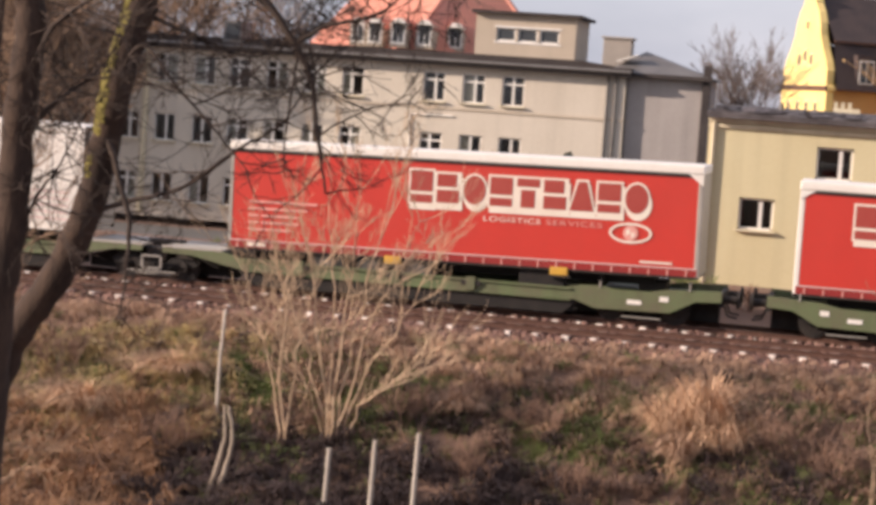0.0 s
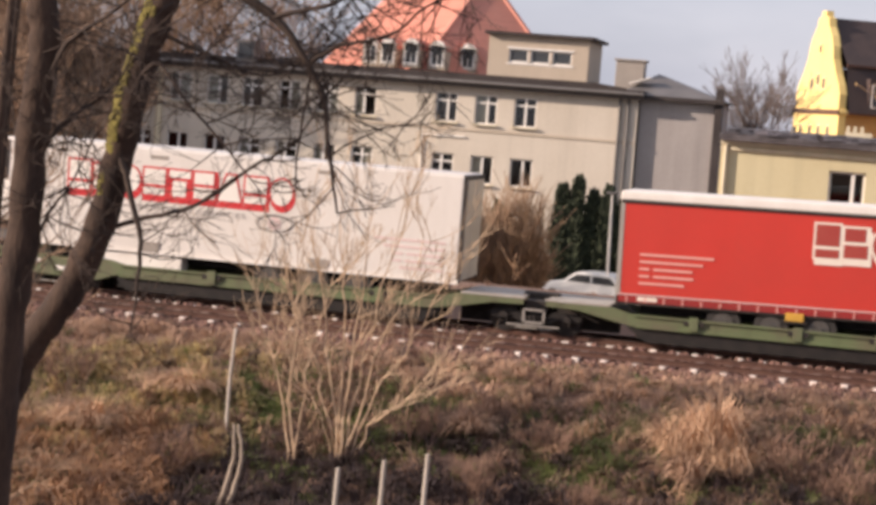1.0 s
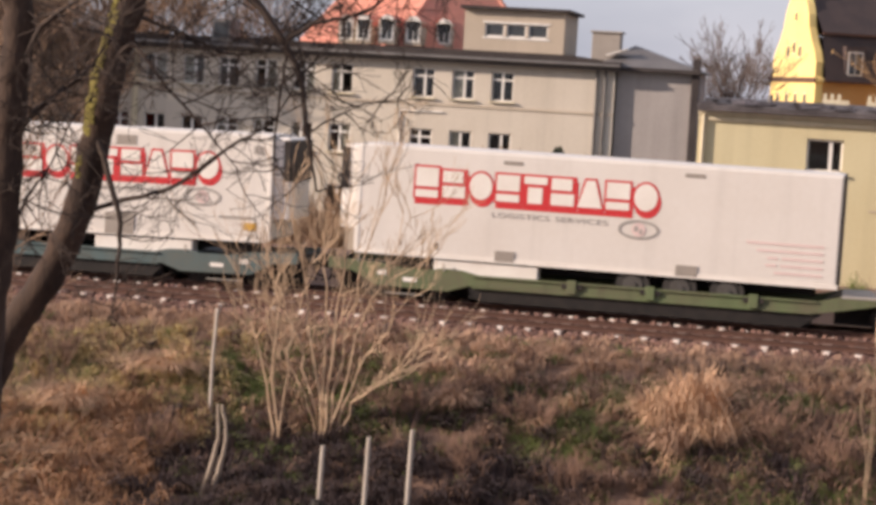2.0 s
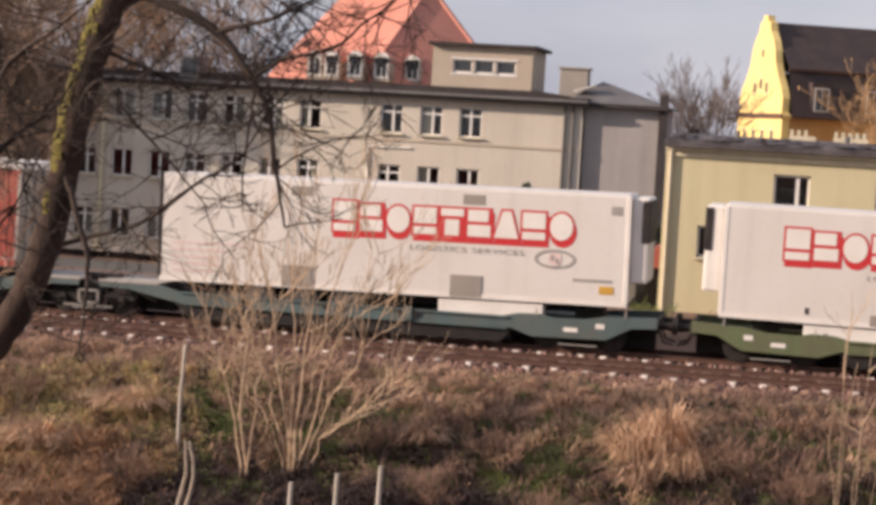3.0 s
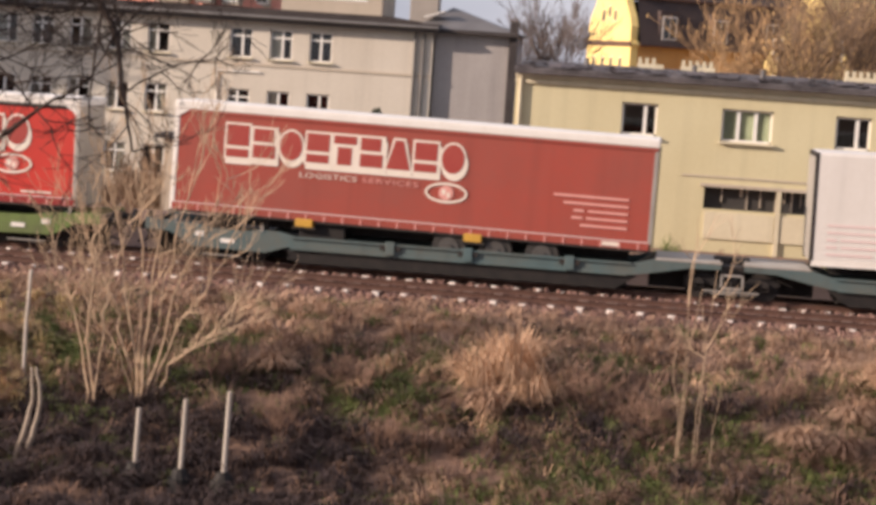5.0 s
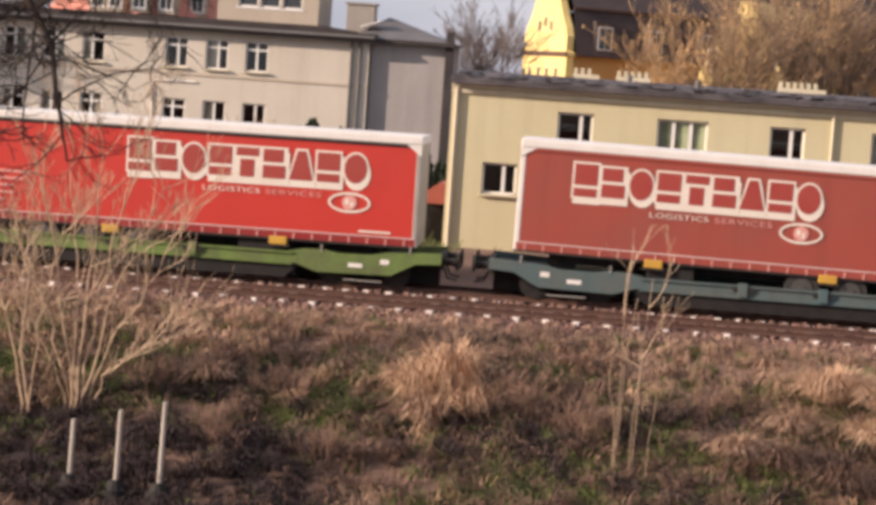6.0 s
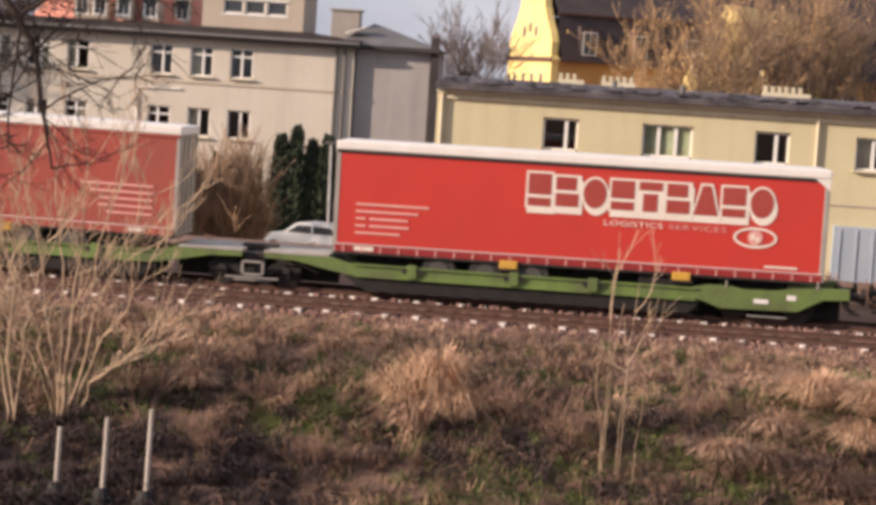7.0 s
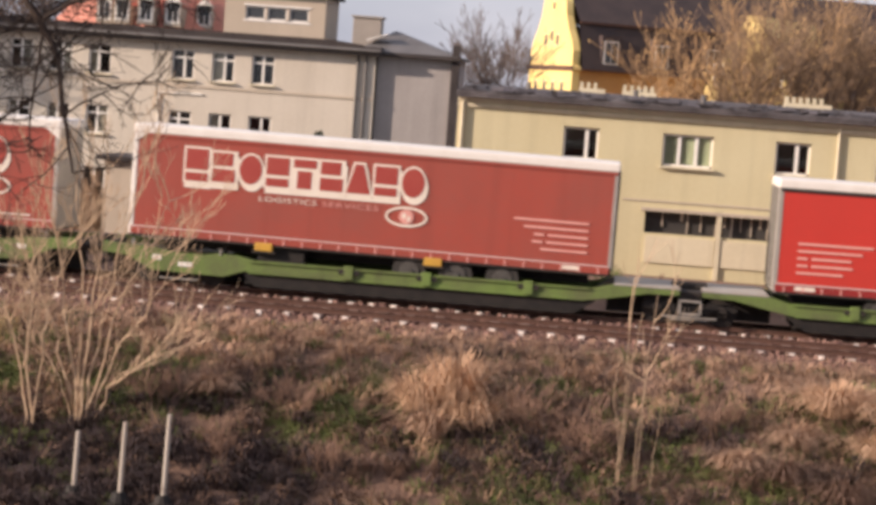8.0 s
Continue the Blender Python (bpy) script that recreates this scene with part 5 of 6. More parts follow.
def hedge():
    rng = random.Random(8)
    for k, (x, top) in enumerate(((-13.6, 1.5), (-12.9, 1.95), (-12.2, 1.35), (-11.5, 1.6), (-10.8, 1.0), (-10.0, 0.55), (-9.2, 0.75), (-8.4, 0.45), (-7.7, 0.7), (-7.0, 0.4), (-13.9, 1.0), (-13.4, 0.3))):
        t = tagged(new("thuja"), "dark green columnar thuja in a hedge", "conifer", "thuja hedge")
        y = (90 if k < 10 else 76) + rng.uniform(-0.3, 0.3)
        V, F = [], []
        tube(V, F, [(x, y, -1.6), (x, y, top - 0.6)], [0.09, 0.03], 6)
        hang("trunk", mesh_of("trunk", V, F), "bark", t)
        V, F = [], []
        top = top + 1.83
        h = top + 1.5
        tube(V, F, [(x, y, -1.5), (x, y, -1.5 + h * 0.5), (x, y, -1.5 + h * 0.8), (x, y, top - 0.2)], [0.46, 0.42, 0.28, 0.05], 8)
        for i in range(900):
            u = rng.random() ** 0.8
            r = 0.62 * (1 - u) ** 0.45 * rng.uniform(0.55, 1.05)
            a = rng.uniform(0, 2 * math.pi)
            p = Vector((x + r * math.cos(a), y + r * math.sin(a), -1.5 + u * h))
            s = rng.uniform(0.1, 0.22)
            d = Vector((math.cos(a) * 0.4, math.sin(a) * 0.4, 1)).normalized() * s * 1.6
            w = Vector((-math.sin(a), math.cos(a), 0.2)) * s * 0.5
            b = len(V)
            V += [p - w, p + w, p + d + w * 0.2, p + d * 0.5 + Vector((math.cos(a), math.sin(a), 0)) * s * 0.5]
            F += [(b, b + 1, b + 2), (b, b + 3, b + 2), (b + 1, b + 2, b + 3)]
        hang("foliage", mesh_of("foliage", V, F), "thuja", t)


hedge()


def thicket(name, x, y, base, height, width, stems, material, seed, label, depth=2, r=0.025, kids=4, spread=0.5, least=0.006):
    """A shrub of many stems out of one stool."""
    rng = random.Random(seed)
    t = tagged(new(name), label, "shrub")
    V, F = [], []
    for k in range(stems):
        a = rng.uniform(0, 2 * math.pi)
        o = rng.uniform(0.05, 1.0)
        d = Vector((math.cos(a) * o * width / height, math.sin(a) * o * width / height * 0.6, 1))
        p = (x + math.cos(a) * 0.12 * o * width, y + math.sin(a) * 0.1 * width, base)
        grow(V, F, p, d, height * rng.uniform(0.45, 0.72), r * rng.uniform(0.6, 1.2), depth, rng, spread, 0.35, kids, 4, least)
    hang("stem_mass", mesh_of("stem_mass", V, F), material, t)
    return t


for k, (x, h, w) in enumerate(((-14.6, 3.2, 1.2), (-13.6, 4.2, 1.1), (-12.9, 3.6, 1.0), (-12.4, 2.6, 0.8), (-15.6, 2.8, 1.3), (-19.5, 2.6, 1.6), (-21.5, 2.4, 1.6))):
    thicket("brown_shrub", x, 74 + 0.3 * k, -1.6, h * 0.95, w, 26, "brown_twig", 70 + k, "dense leafless brown shrub behind the line", 3, 0.02, 4, 0.6, 0.012)


# the coppiced bush on the bank
def coppice(x, y, stems, seed, label, busy=0.5, thick=0.72):
    rng = random.Random(seed)
    z = level(y, x) - 0.05
    t = tagged(new("coppiced_bush"), label, "shrub")
    V, F = [], []
    tube(V, F, bend([(x, y, z), (x + 0.02, y, z + 0.12), (x, y, z + 0.24)], 3), [0.045 * (1 + len(stems) * 0.3) * k for k in (1, 1, 0.95, 0.9, 0.85, 0.7, 0.4)], 9)
    hang("stool", mesh_of("stool", V, F, True), "bark", t)
    for lean, h, r in stems:
        V, F = [], []
        top = Vector((x + lean * h, y + rng.uniform(-0.5, 0.5), z + h))
        mid = Vector((x + lean * h * 0.32, y + rng.uniform(-0.15, 0.15), z + h * 0.4))
        pts = bend([(x + lean * 0.3, y + rng.uniform(-0.08, 0.08), z + 0.05), mid, Vector((x + lean * h * 0.66 + rng.uniform(-0.15, 0.15), y, z + h * 0.7)), top], 4, 0.075 if busy > 0.1 else 0.015, rng)
        tube(V, F, pts, [max(0.008, thick * r * (1 - 0.82 * i / len(pts))) for i in range(len(pts))], 5)
        for i in range(4, len(pts)):
            for _ in range(2):
                if rng.random() < busy:
                    d = Vector((rng.uniform(-0.9, 0.9) + lean, rng.uniform(-0.7, 0.7), rng.uniform(0.4, 1.2)))
                    grow(V, F, pts[i], d, rng.uniform(0.5, 1.4), 0.016, 2, rng, 0.55, 0.25, 3, 3, 0.006)
        hang("stem", mesh_of("stem", V, F), "stem_gold", t)
    return t


coppice(-11.85, 46.2, [(-0.42, 4.4, 0.05), (-0.22, 5.8, 0.055), (-0.07, 6.7, 0.06), (0.06, 6.5, 0.05), (0.17, 6.3, 0.055), (0.32, 5.5, 0.05), (0.5, 4.6, 0.045), (0.9, 2.4, 0.04), (-0.62, 2.8, 0.03)], 5, "golden-stemmed coppiced bush on the bank")
coppice(-12.95, 45.9, [(-0.28, 4.8, 0.045), (-0.08, 5.5, 0.05), (0.13, 4.8, 0.04)], 6, "golden-stemmed young bush on the bank")
coppice(0.85, 45.65, [(-0.04, 3.2, 0.016), (0.02, 5.4, 0.018), (0.07, 4.2, 0.016)], 7, "thin pale saplings on the bank", 0.012, 0.7)
coppice(1.25, 45.5, [(-0.02, 4.0, 0.016), (0.04, 4.8, 0.016)], 9, "thin pale saplings on the bank", 0.012, 0.7)
coppice(1.6, 45.45, [(0.03, 2.8, 0.014)], 8, "single thin pale sapling on the bank", 0.012, 0.7)


def left_trees():
    rng = random.Random(17)

    def trunk_of(t, pts, r0, r1, material="bark"):
        V, F = [], []
        run = [p + Vector((0, 0, -1.46)) for p in bend(pts, 6, 0.012, rng)]
        n = len(run) - 1
        tube(V, F, run, [(r0 + (r1 - r0) * i / n) * (1 + 0.07 * math.sin(i * 1.9)) for i in range(n + 1)], 14)
        hang("trunk", mesh_of("trunk", V, F, True), material, t)
        return run

    def limb(t, pts, r0, r1, twigs, size=0.9):
        twigs = int(twigs * 1.7)
        V, F = [], []
        run = [p + Vector((0, 0, -1.46)) for p in bend(pts, 5, 0.015, rng)]
        n = len(run) - 1
        tube(V, F, run, [1.05 * (r0 + (r1 - r0) * i / n) for i in range(n + 1)], 7)
        for k in range(twigs):
            i = rng.randrange(n // 4, n + 1)
            d = Vector((rng.uniform(-1, 1.0), rng.uniform(-0.6, 0.6), rng.uniform(-0.9, 0.7)))
            grow(V, F, run[i], d, size * rng.uniform(0.5, 1.2), 0.013, 2, rng, 0.6, 0.05, 3, 4, 0.0045)
        hang("limb", mesh_of("limb", V, F, True), "twig", t)

    a = tagged(new("leaning_tree"), "leaning bare tree with yellow lichen on its bark", "tree")
    spine = [(-12.9, 27.0, level(27) + 1.2), (-12.55, 27.0, 0.2), (-12.35, 27.0, 1.53), (-12.02, 27.0, 2.9), (-11.68, 27.0, 3.84), (-11.22, 27.0, 4.53), (-10.75, 27.0, 5.54), (-10.48, 27.0, 6.76), (-10.33, 27.0, 7.64), (-10.08, 27.0, 8.59), (-9.89, 27.0, 9.22), (-9.6, 27.0, 10.6), (-9.5, 27, 12.0)]
    run = trunk_of(a, spine, 0.25, 0.2)
    # lichen crust on the weather side
    V, F = [], []
    for i, p in enumerate(run):
        if 2.4 < p.z < 8.0:
            for k in range(40):
                w = rng.uniform(2.5, 4.4)
                r = (0.25 - 0.05 * i / (len(run) - 1)) * (1 + 0.07 * math.sin(i * 1.9)) - 0.004
                q = p + Vector((math.cos(w) * r, math.sin(w) * r, rng.uniform(-0.14, 0.14)))
                if noise.noise(q * 1.3) > 0.02 + 0.12 * (5.3 - q.z):
                    s = rng.uniform(0.015, 0.05)
                    b = len(V)
                    u = Vector((-math.sin(w), math.cos(w), 0)) * s
                    o = Vector((math.cos(w), math.sin(w), 0)) * 0.018
                    z = Vector((0, 0, s * 1.5))
                    V += [q - u - z, q + u - z, q + u + z, q - u + z, q + o]
                    F += [(b, b + 1, b + 4), (b + 1, b + 2, b + 4), (b + 2, b + 3, b + 4), (b + 3, b, b + 4)]
    tagged(hang("lichen", mesh_of("lichen", V, F), "lichen", a, "yellow lichen crust"), kind="stuff")
    limb(a, [(-9.98, 27.0, 8.9), (-9.6, 27.0, 9.3), (-9.25, 27.0, 9.23), (-8.35, 27.0, 8.81), (-7.8, 27.0, 8.19), (-7.54, 27.0, 7.7), (-7.38, 27.0, 6.85), (-7.23, 27.0, 6.16)], 0.1, 0.014, 18)
    limb(a, [(-10.35, 26.9, 7.6), (-9.84, 26.5, 8.04), (-9.34, 26.5, 7.53), (-8.67, 26.5, 6.88), (-8.18, 26.5, 6.37)], 0.035, 0.008, 12)
    limb(a, [(-7.8, 27.0, 8.19), (-7.37, 27.0, 8.48), (-6.66, 27.0, 8.67), (-6.21, 27.0, 9.07), (-5.61, 27.0, 9.56)], 0.035, 0.01, 14)
    limb(a, [(-8.35, 27.0, 8.81), (-7.58, 26.8, 9.0), (-6.96, 26.8, 9.3), (-6.5, 26.8, 9.66)], 0.04, 0.012, 12)
    limb(a, [(-10.75, 27.0, 5.6), (-10.04, 27.0, 5.85), (-9.3, 27.0, 6.1), (-8.51, 27.0, 6.7), (-7.88, 27.0, 7.13), (-7.51, 27.0, 7.93)], 0.04, 0.01, 14)
    limb(a, [(-10.5, 26.9, 6.85), (-9.97, 26.6, 5.7), (-9.94, 26.6, 4.99), (-10.0, 26.6, 4.27)], 0.05, 0.01, 7, 0.6)
    limb(a, [(-7.75, 27.0, 8.1), (-7.87, 27.0, 6.9), (-7.84, 27.0, 6.35)], 0.022, 0.006, 6, 0.6)
    limb(a, [(-7.44, 27.1, 6.95), (-6.81, 27.2, 7.34), (-6.18, 27.2, 7.52)], 0.016, 0.005, 6, 0.5)
    limb(a, [(-10.1, 27.0, 8.5), (-9.3, 27.4, 8.2), (-8.5, 27.6, 8.0), (-7.6, 27.8, 8.6)], 0.03, 0.008, 14)
    limb(a, [(-10.0, 27.0, 8.9), (-8.8, 27.4, 9.6), (-7.6, 27.6, 9.3), (-6.8, 27.6, 8.4)], 0.03, 0.008, 14)
    b = tagged(new("upright_tree"), "upright bare tree with rough brown bark", "tree")
    run = trunk_of(b, [(-11.35, 25.0, level(25) + 1.2), (-11.2, 25.0, 2.5), (-11.14, 25.0, 4.35), (-11.0, 25.0, 5.58), (-10.95, 25.0, 7.08), (-10.86, 25.0, 8.12), (-10.95, 25.0, 9.0), (-11.0, 25, 11.5)], 0.26, 0.19)
    limb(b, [(-10.95, 25.0, 6.6), (-10.5, 25.1, 7.2), (-10.0, 25.2, 7.6), (-9.5, 25.2, 8.4)], 0.04, 0.01, 16)
    limb(b, [(-10.9, 25.0, 7.4), (-10.45, 24.8, 8.2), (-9.9, 24.8, 8.6), (-9.2, 24.8, 9.2)], 0.04, 0.01, 16)
    limb(b, [(-11.05, 25.0, 5.0), (-10.7, 25.1, 5.9), (-10.4, 25.2, 6.4), (-10.1, 25.2, 7.1)], 0.025, 0.008, 12)
    limb(b, [(-11.0, 25.0, 5.9), (-11.3, 25.3, 6.8), (-11.5, 25.3, 7.9)], 0.03, 0.008, 12)
    for k, (x, y, r) in enumerate(((-14.4, 31, 0.12), (-15.2, 33, 0.1), (-16.4, 34, 0.12))):
        c = tagged(new("young_tree"), "slender bare tree behind the leaning trunk", "tree")
        z = level(y)
        run = trunk_of(c, [(x, y, z + 1.3), (x + 0.1, y, z + 4), (x + 0.15, y, z + 8), (x + 0.4, y, 11.5)], r, r * 0.5)
        V, F = [], []
        for _ in range(26):
            i = rng.randrange(len(run) // 3, len(run))
            d = Vector((rng.uniform(-1, 1), rng.uniform(-0.6, 0.6), rng.uniform(0, 1)))
            grow(V, F, run[i], d, rng.uniform(0.9, 1.8), 0.025, 3, rng, 0.6, 0.1, 3, 4, 0.005)
        hang("crown", mesh_of("crown", V, F), "brown_twig", c)


left_trees()


def stakes():
    for k, (x, top) in enumerate(((-11.25, -1.98), (-10.19, -1.69), (-9.2, -1.43))):
        y = 43.7
        s = tagged(new("wooden_stake"), "pale weathered wooden stake in a dark stump guard", "stake", "stakes below the bank")
        z = level(y, x)
        bm = bmesh.new()
        rod(bm, (x - 0.03, y, z - 0.3), (x + 0.02, y, top), 0.06, 0.052, sides=12)
        part("post", bm, "pole_wood", s)
        bm = bmesh.new()
        rod(bm, (x - 0.04, y, z - 0.1), (x - 0.04, y, z + 0.22), 0.31, 0.28, sides=14)
        rod(bm, (x - 0.02, y, z + 0.18), (x - 0.05, y, z + 0.42), 0.26, 0.14, sides=11)
        part("stump_guard", bm, "black_steel", s)
    s = tagged(new("wooden_stake"), "tall white-barked stake on the bank", "stake")
    V, F = [], []
    tube(V, F, bend([(-14.84, 46.45, level(46.45, -14.8) - 0.2), (-14.8, 46.45, -0.5), (-14.75, 46.45, 0.62)], 4, 0.01), [0.045] * 9, 8)
    hang("post", mesh_of("post", V, F, True), "pole_wood", s)
    t = tagged(new("bent_sapling"), "bent pale double-stemmed sapling in the dip", "tree")
    for o in (0.0, 0.22):
        V, F = [], []
        pts = bend([(-14.2 + o, 44.0, level(44.0) - 0.2), (-14.0 + o, 44.0, -2.9), (-13.82 + o * 0.9, 44.0, -2.1), (-13.86 + o * 0.5, 44.0, -1.3)], 4, 0.015)
        tube(V, F, pts, [0.08 * (1 - 0.7 * i / len(pts)) for i in range(len(pts))], 7)
        hang("stem", mesh_of("stem", V, F, True), "stem_pale", t)


stakes()


# ---- grass on the bank ----
def patch(x, y, s, k):
    return noise.noise(Vector((x * s, y * s * 1.4, k)))


def shade(x, y):
    return 1.0 / (1.0 + math.exp(-6 * (patch(x, y, 0.45, 5) + (0.12 if y < 46 else -0.12))))


def clumps(name, n, per, seed, keep, length, width, material, label, category, y0=43.0, y1=50.9):
    """Grass lying in tufts, each tuft combed its own way."""
    rng = np.random.default_rng(seed)
    V, F = [], []
    for x, y, u in zip(rng.uniform(-24, 12, n), rng.uniform(y0, y1, n), rng.uniform(0, 1, n)):
        if u > keep(x, y):
            continue
        way = rng.uniform(0, 6.283)
        size = length * rng.uniform(0.6, 1.4)
        for k in range(per):
            a, r = rng.uniform(0, 6.283), 0.22 * math.sqrt(rng.uniform(0, 1))
            px, py = x + r * math.cos(a), y + r * math.sin(a)
            pz = level(py, px) - 0.02
            h = size * rng.uniform(0.35, 1.0)
            t = way + rng.normal(0, 0.6)
            lean = rng.uniform(0.5, 1.5)
            dx, dy = math.cos(t) * h * lean, math.sin(t) * h * lean - 0.15 * h
            w = width * rng.uniform(0.6, 1.3)
            sx, sy = -math.sin(t) * w, math.cos(t) * w
            b = len(V)
            V += [(px - sx, py - sy, pz), (px + sx, py + sy, pz), (px + dx * 0.35 + sx, py + dy * 0.35 + sy, pz + h * 0.62), (px + dx * 0.35 - sx, py + dy * 0.35 - sy, pz + h * 0.62), (px + dx, py + dy, pz + h * 0.5 + rng.uniform(-0.1, 0.15) * h)]
            F += [(b, b + 1, b + 2, b + 3), (b + 3, b + 2, b + 4)]
    return tagged(hang(name, mesh_of(name, V, F), material), label, category, kind="stuff")


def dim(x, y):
    """Where the dip below the bank is choked with brambles coloured dark for its shade."""
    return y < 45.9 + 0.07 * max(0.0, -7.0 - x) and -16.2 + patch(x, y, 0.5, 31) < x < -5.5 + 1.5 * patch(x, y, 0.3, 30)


clumps("dry_grass", 3600, 26, 1, lambda x, y: 1.0 if y > 48.8 + patch(x, y, 0.4, 40) else (0 if dim(x, y) else 0.06 + 0.9 * max(0, patch(x, y, 0.42, 2) + 0.02)), 0.4, 0.011, "dry_grass", "matted dry straw-coloured grass on the bank", "grass")
clumps("green_grass", 6000, 26, 2, lambda x, y: (0.08 if y > 49.2 else 0.16 + 3.0 * max(0, patch(x, y, 0.26, 9) + 0.14)) * (0.15 if dim(x, y) else 1), 0.32, 0.013, "green_grass", "green grass patches on the bank", "grass")
clumps("bramble_cover", 3400, 26, 3, lambda x, y: 0.05 if y > 49.2 else (0.1 if dim(x, y) else 0.2 + 0.8 * shade(x, y)), 0.6, 0.011, "bramble", "dark brown brambles and dead weeds", "undergrowth", y0=42.0)
clumps("dark_bramble_cover", 3400, 30, 4, lambda x, y: 1.0 if dim(x, y) else (0.45 if y < 48.7 and x > -14 and patch(x, y, 0.3, 21) > 0.0 else 0.02), 0.6, 0.014, "shaded_bramble", "tangled blackish brambles in the dip, its shade put into their colour", "undergrowth", y0=41.8)
clumps("pale_weed", 520, 18, 8, lambda x, y: 0.0 if y > 49.2 or dim(x, y) else 0.25 + 1.0 * max(0, patch(x, y, 0.5, 14)), 0.75, 0.009, "tan_grass", "pale bent dead weed stalks among the brambles", "undergrowth")


clumps("rust_weed_cover", 2600, 22, 15, lambda x, y: 1.0 if x < -15.4 + 1.2 * patch(x, y, 0.5, 33) and y < 46.6 else 0.0, 0.75, 0.011, "rust_weed", "rusty brown dead weeds filling the dip", "undergrowth", y0=41.8, y1=46.8)
clumps("olive_grass", 2400, 22, 16, lambda x, y: 1.0 if x < -14.5 + patch(x, y, 0.5, 34) and patch(x, y, 0.5, 35) > -0.25 else 0.0, 0.5, 0.011, "olive_grass", "olive and straw grass lit by low sun", "grass", y0=45.6, y1=49.6)
clumps("verge_grass", 1500, 18, 18, lambda x, y: 1.0 - 0.75 * (y - 50.6), 0.22, 0.01, "dry_grass", "short dry grass creeping into the ballast edge", "grass", y0=50.5, y1=51.7)


def tussock(x, y, height, radius, n, seed, material, label):
    """A fountain of long leaves that arch over and hang down the slope."""
    rng = np.random.default_rng(seed)
    V, F = [], []
    z = level(y, x) - 0.03
    for k in range(n):
        a = rng.uniform(0, 6.283)
        o = math.sqrt(rng.uniform(0, 1))
        px, py = x + 0.3 * radius * o * math.cos(a), y + 0.3 * radius * o * math.sin(a)
        h = height * rng.uniform(0.35, 1.1)
        out = radius * o * rng.uniform(0.4, 1.2) * h / height
        droop = rng.uniform(0.35, 1.25) * (0.35 + 0.65 * o)
        w = 0.009 * rng.uniform(0.6, 1.5)
        sx, sy = -math.sin(a) * w, math.cos(a) * w
        b = len(V)
        for u, wide in ((0, 1), (0.4, 1), (0.75, 0.8)):
            cx, cy, cz = px + math.cos(a) * out * u ** 1.6, py + (math.sin(a) - 0.3) * out * u ** 1.6, z + h * (u - droop * 0.55 * u ** 3)
            V += [(cx - sx * wide, cy - sy * wide, cz), (cx + sx * wide, cy + sy * wide, cz)]
        V.append((px + math.cos(a) * out * 1.15, py + (math.sin(a) - 0.35) * out, z + h * (1 - droop * 0.8)))
        F += [(b, b + 1, b + 3, b + 2), (b + 2, b + 3, b + 5, b + 4), (b + 4, b + 5, b + 6)]
    return tagged(hang("grass_tussock", mesh_of("grass_tussock", V, F), material), label, "grass tussock")


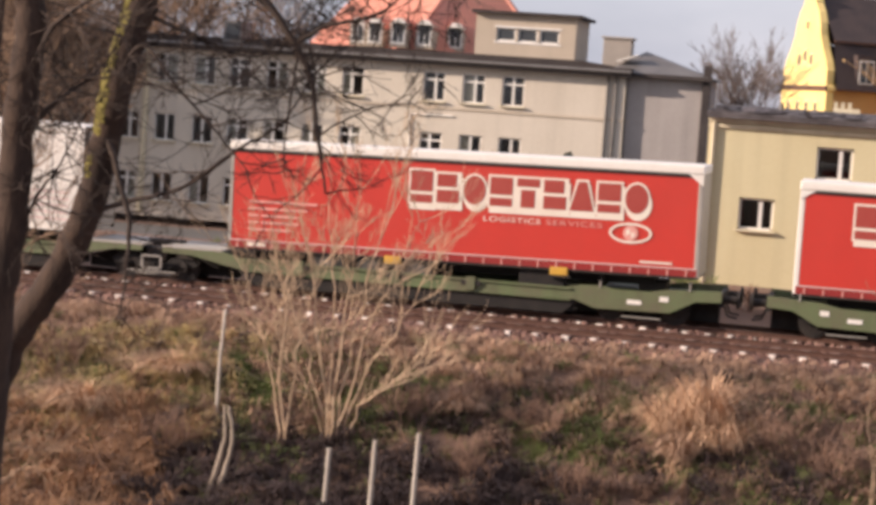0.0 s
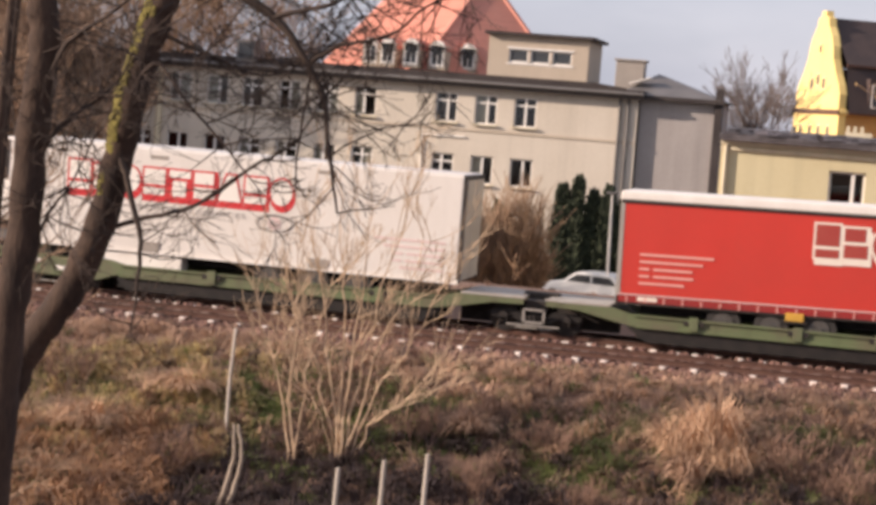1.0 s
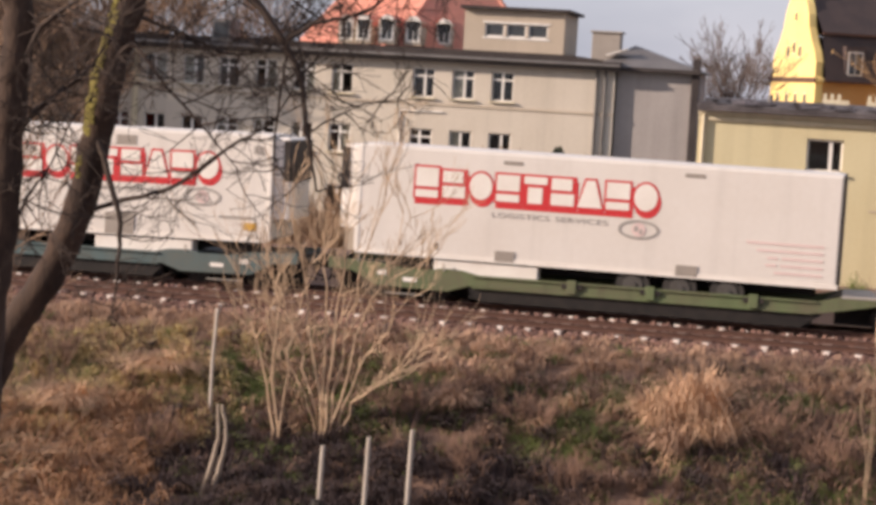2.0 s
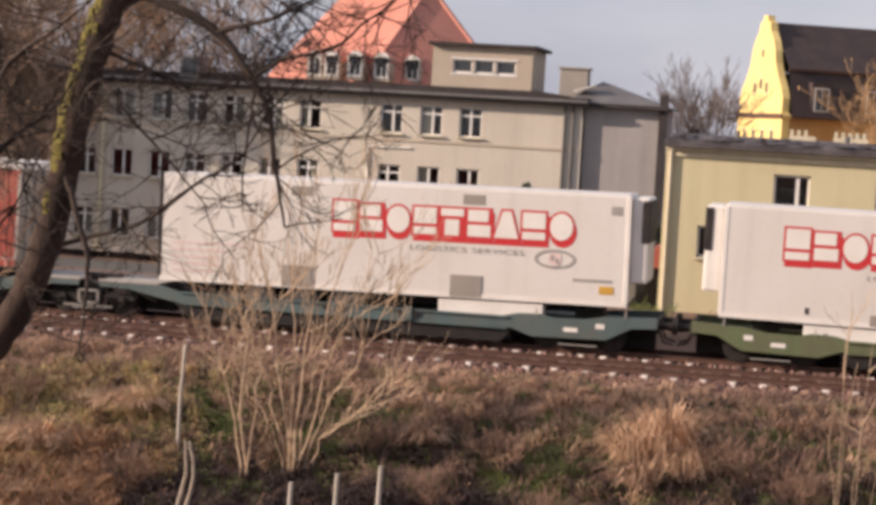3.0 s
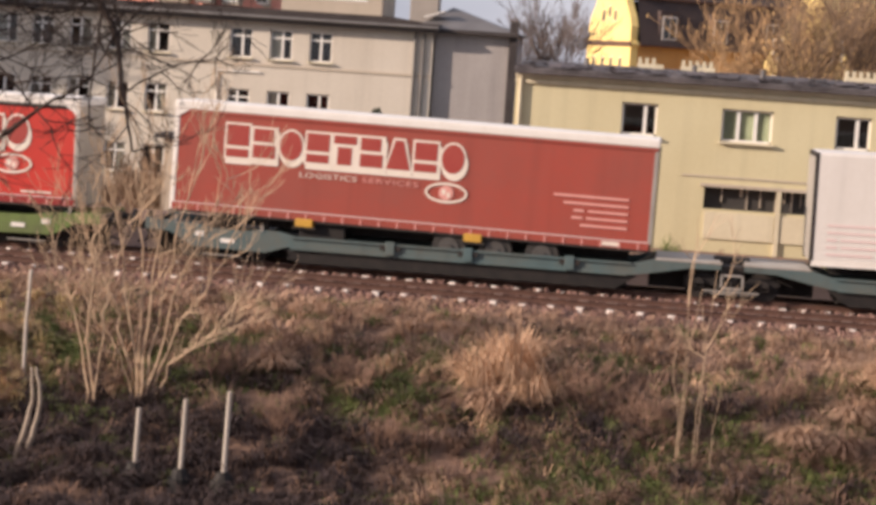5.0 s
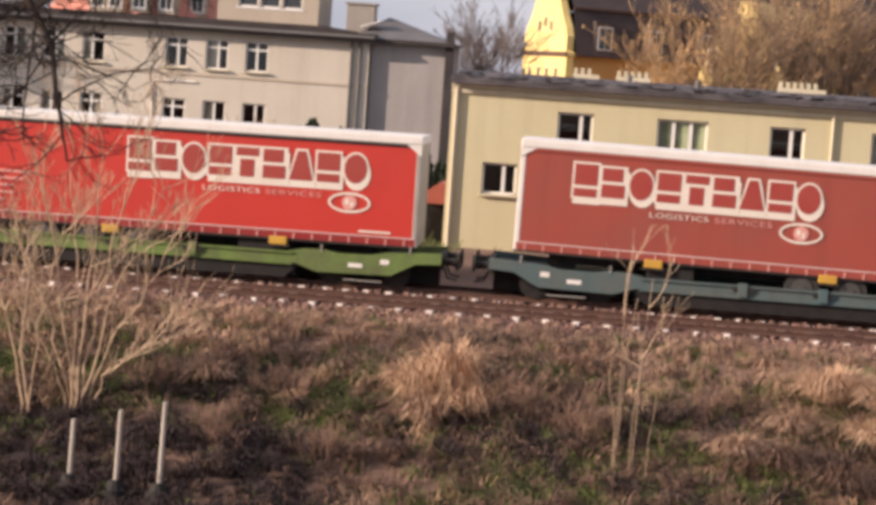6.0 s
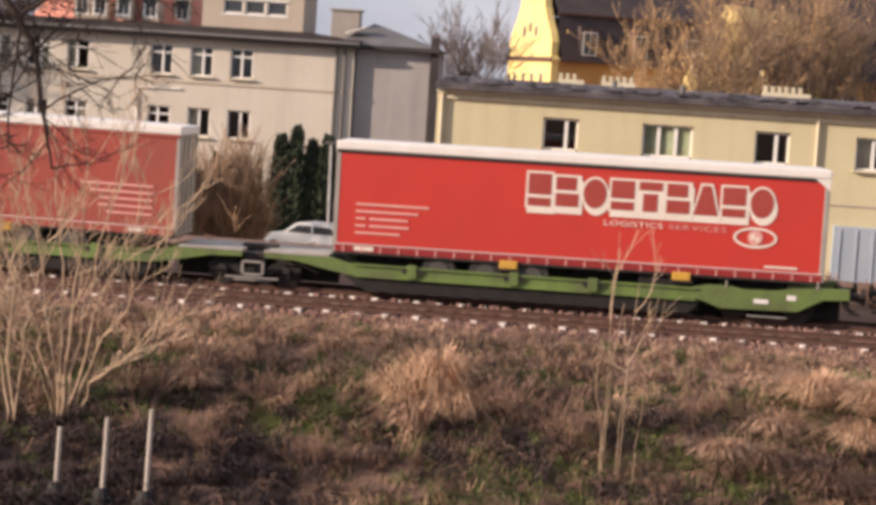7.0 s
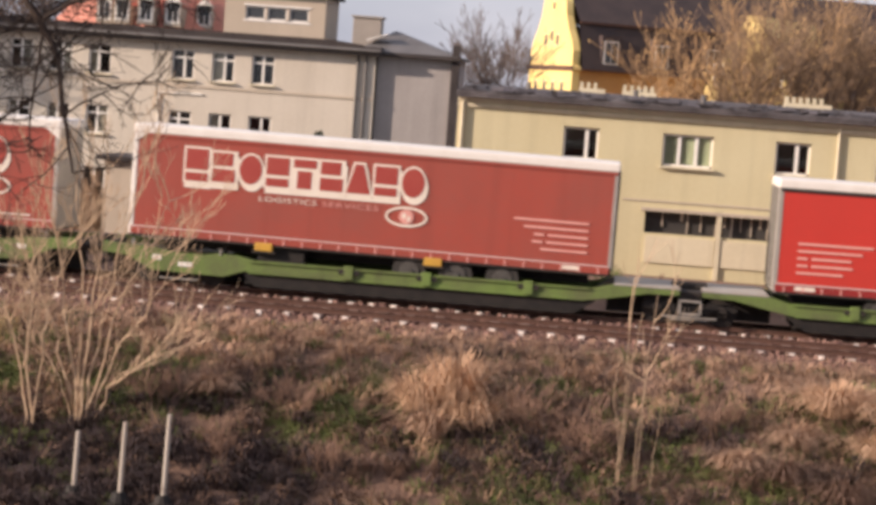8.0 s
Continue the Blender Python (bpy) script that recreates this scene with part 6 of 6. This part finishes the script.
REED = "tall tan clump of dry reed grass on the bank"
tussock(-3.95, 47.75, 1.6, 1.4, 620, 5, "tan_grass", REED)
tussock(-3.1, 48.0, 2.0, 1.5, 760, 6, "tan_grass", REED)
tussock(-2.6, 47.3, 1.3, 1.3, 480, 21, "tan_grass", REED)
tussock(-3.6, 46.9, 1.1, 1.2, 480, 22, "dry_grass", REED)
ARCH = "low arching clump of dry grass"
tussock(7.4, 48.5, 1.2, 1.6, 1500, 23, "tan_grass", ARCH)
tussock(7.0, 47.4, 1.0, 1.5, 1200, 24, "tan_grass", ARCH)
tussock(4.6, 46.3, 0.8, 1.3, 800, 25, "bramble", ARCH)
tussock(6.0, 45.9, 0.9, 1.4, 900, 26, "bramble", ARCH)
tussock(6.0, 48.75, 1.2, 1.6, 1600, 7, "tan_grass", "low arching clump of dry grass")
tussock(5.0, 47.65, 0.9, 1.1, 1200, 8, "dry_grass", "low arching clump of dry grass")
tussock(3.6, 46.45, 0.8, 1.1, 900, 9, "dry_grass", "low arching clump of dry grass")
tussock(-16.5, 48.05, 0.7, 1.4, 1500, 10, "tan_grass", "low golden mat of dry grass")
tussock(-18.4, 46.65, 0.9, 1.5, 1600, 12, "tan_grass", "low golden mat of dry grass")
tussock(-9.0, 47.85, 0.7, 1.0, 900, 14, "dry_grass", "low arching clump of dry grass")
for k, (x, y) in enumerate(((-7.0, 47.0), (-1.2, 47.2), (0.2, 46.4), (3.2, 47.6), (-8.2, 45.2), (-5.6, 45.2), (-10.2, 46.9), (-15.6, 45.2), (-19.4, 47.8))):
    thicket("bramble_bush", x, y, level(y, x), 1.0, 1.6, 16, "bramble", 200 + k, "dark tangled bramble bush on the bank", 2, 0.012, 4, 1.0, 0.006)

# weeds on the far shoulder of the line
for k in range(26):
    x = -31 + k * 1.75
    thicket("trackside_weed", x, 62.5 + 1.6 * noise.noise(Vector((k, 3, 1))), level(62.5), 0.75 + 0.35 * noise.noise(Vector((k * 2.3, 1, 5))), 1.5, 14, "bramble" if k % 3 else "green_grass", 400 + k, "low dark weeds on the far shoulder", 2, 0.014, 4, 1.0, 0.009)


# ---- the ride ----
def motions():
    times = [0.25 * i for i in range(33)]
    for ob, x, y, z, length in MOVERS:
        if length:
            zl, zr = z
            tilt = -math.degrees(math.atan2(zr - zl, length))
            walk(ob, [(t, pose(x + ride(t), y, zl, 0, tilt, 0)) for t in times])
        else:
            walk(ob, [(t, pose(x + ride(t), y, z)) for t in times])
    ticks = [i / 30 for i in range(241)]
    for ob, x, z in SPINNERS:
        walk(ob, [(t, pose(x, 0, z, 0, math.degrees(ride(t) / 0.43), 0)) for t in ticks])


motions()
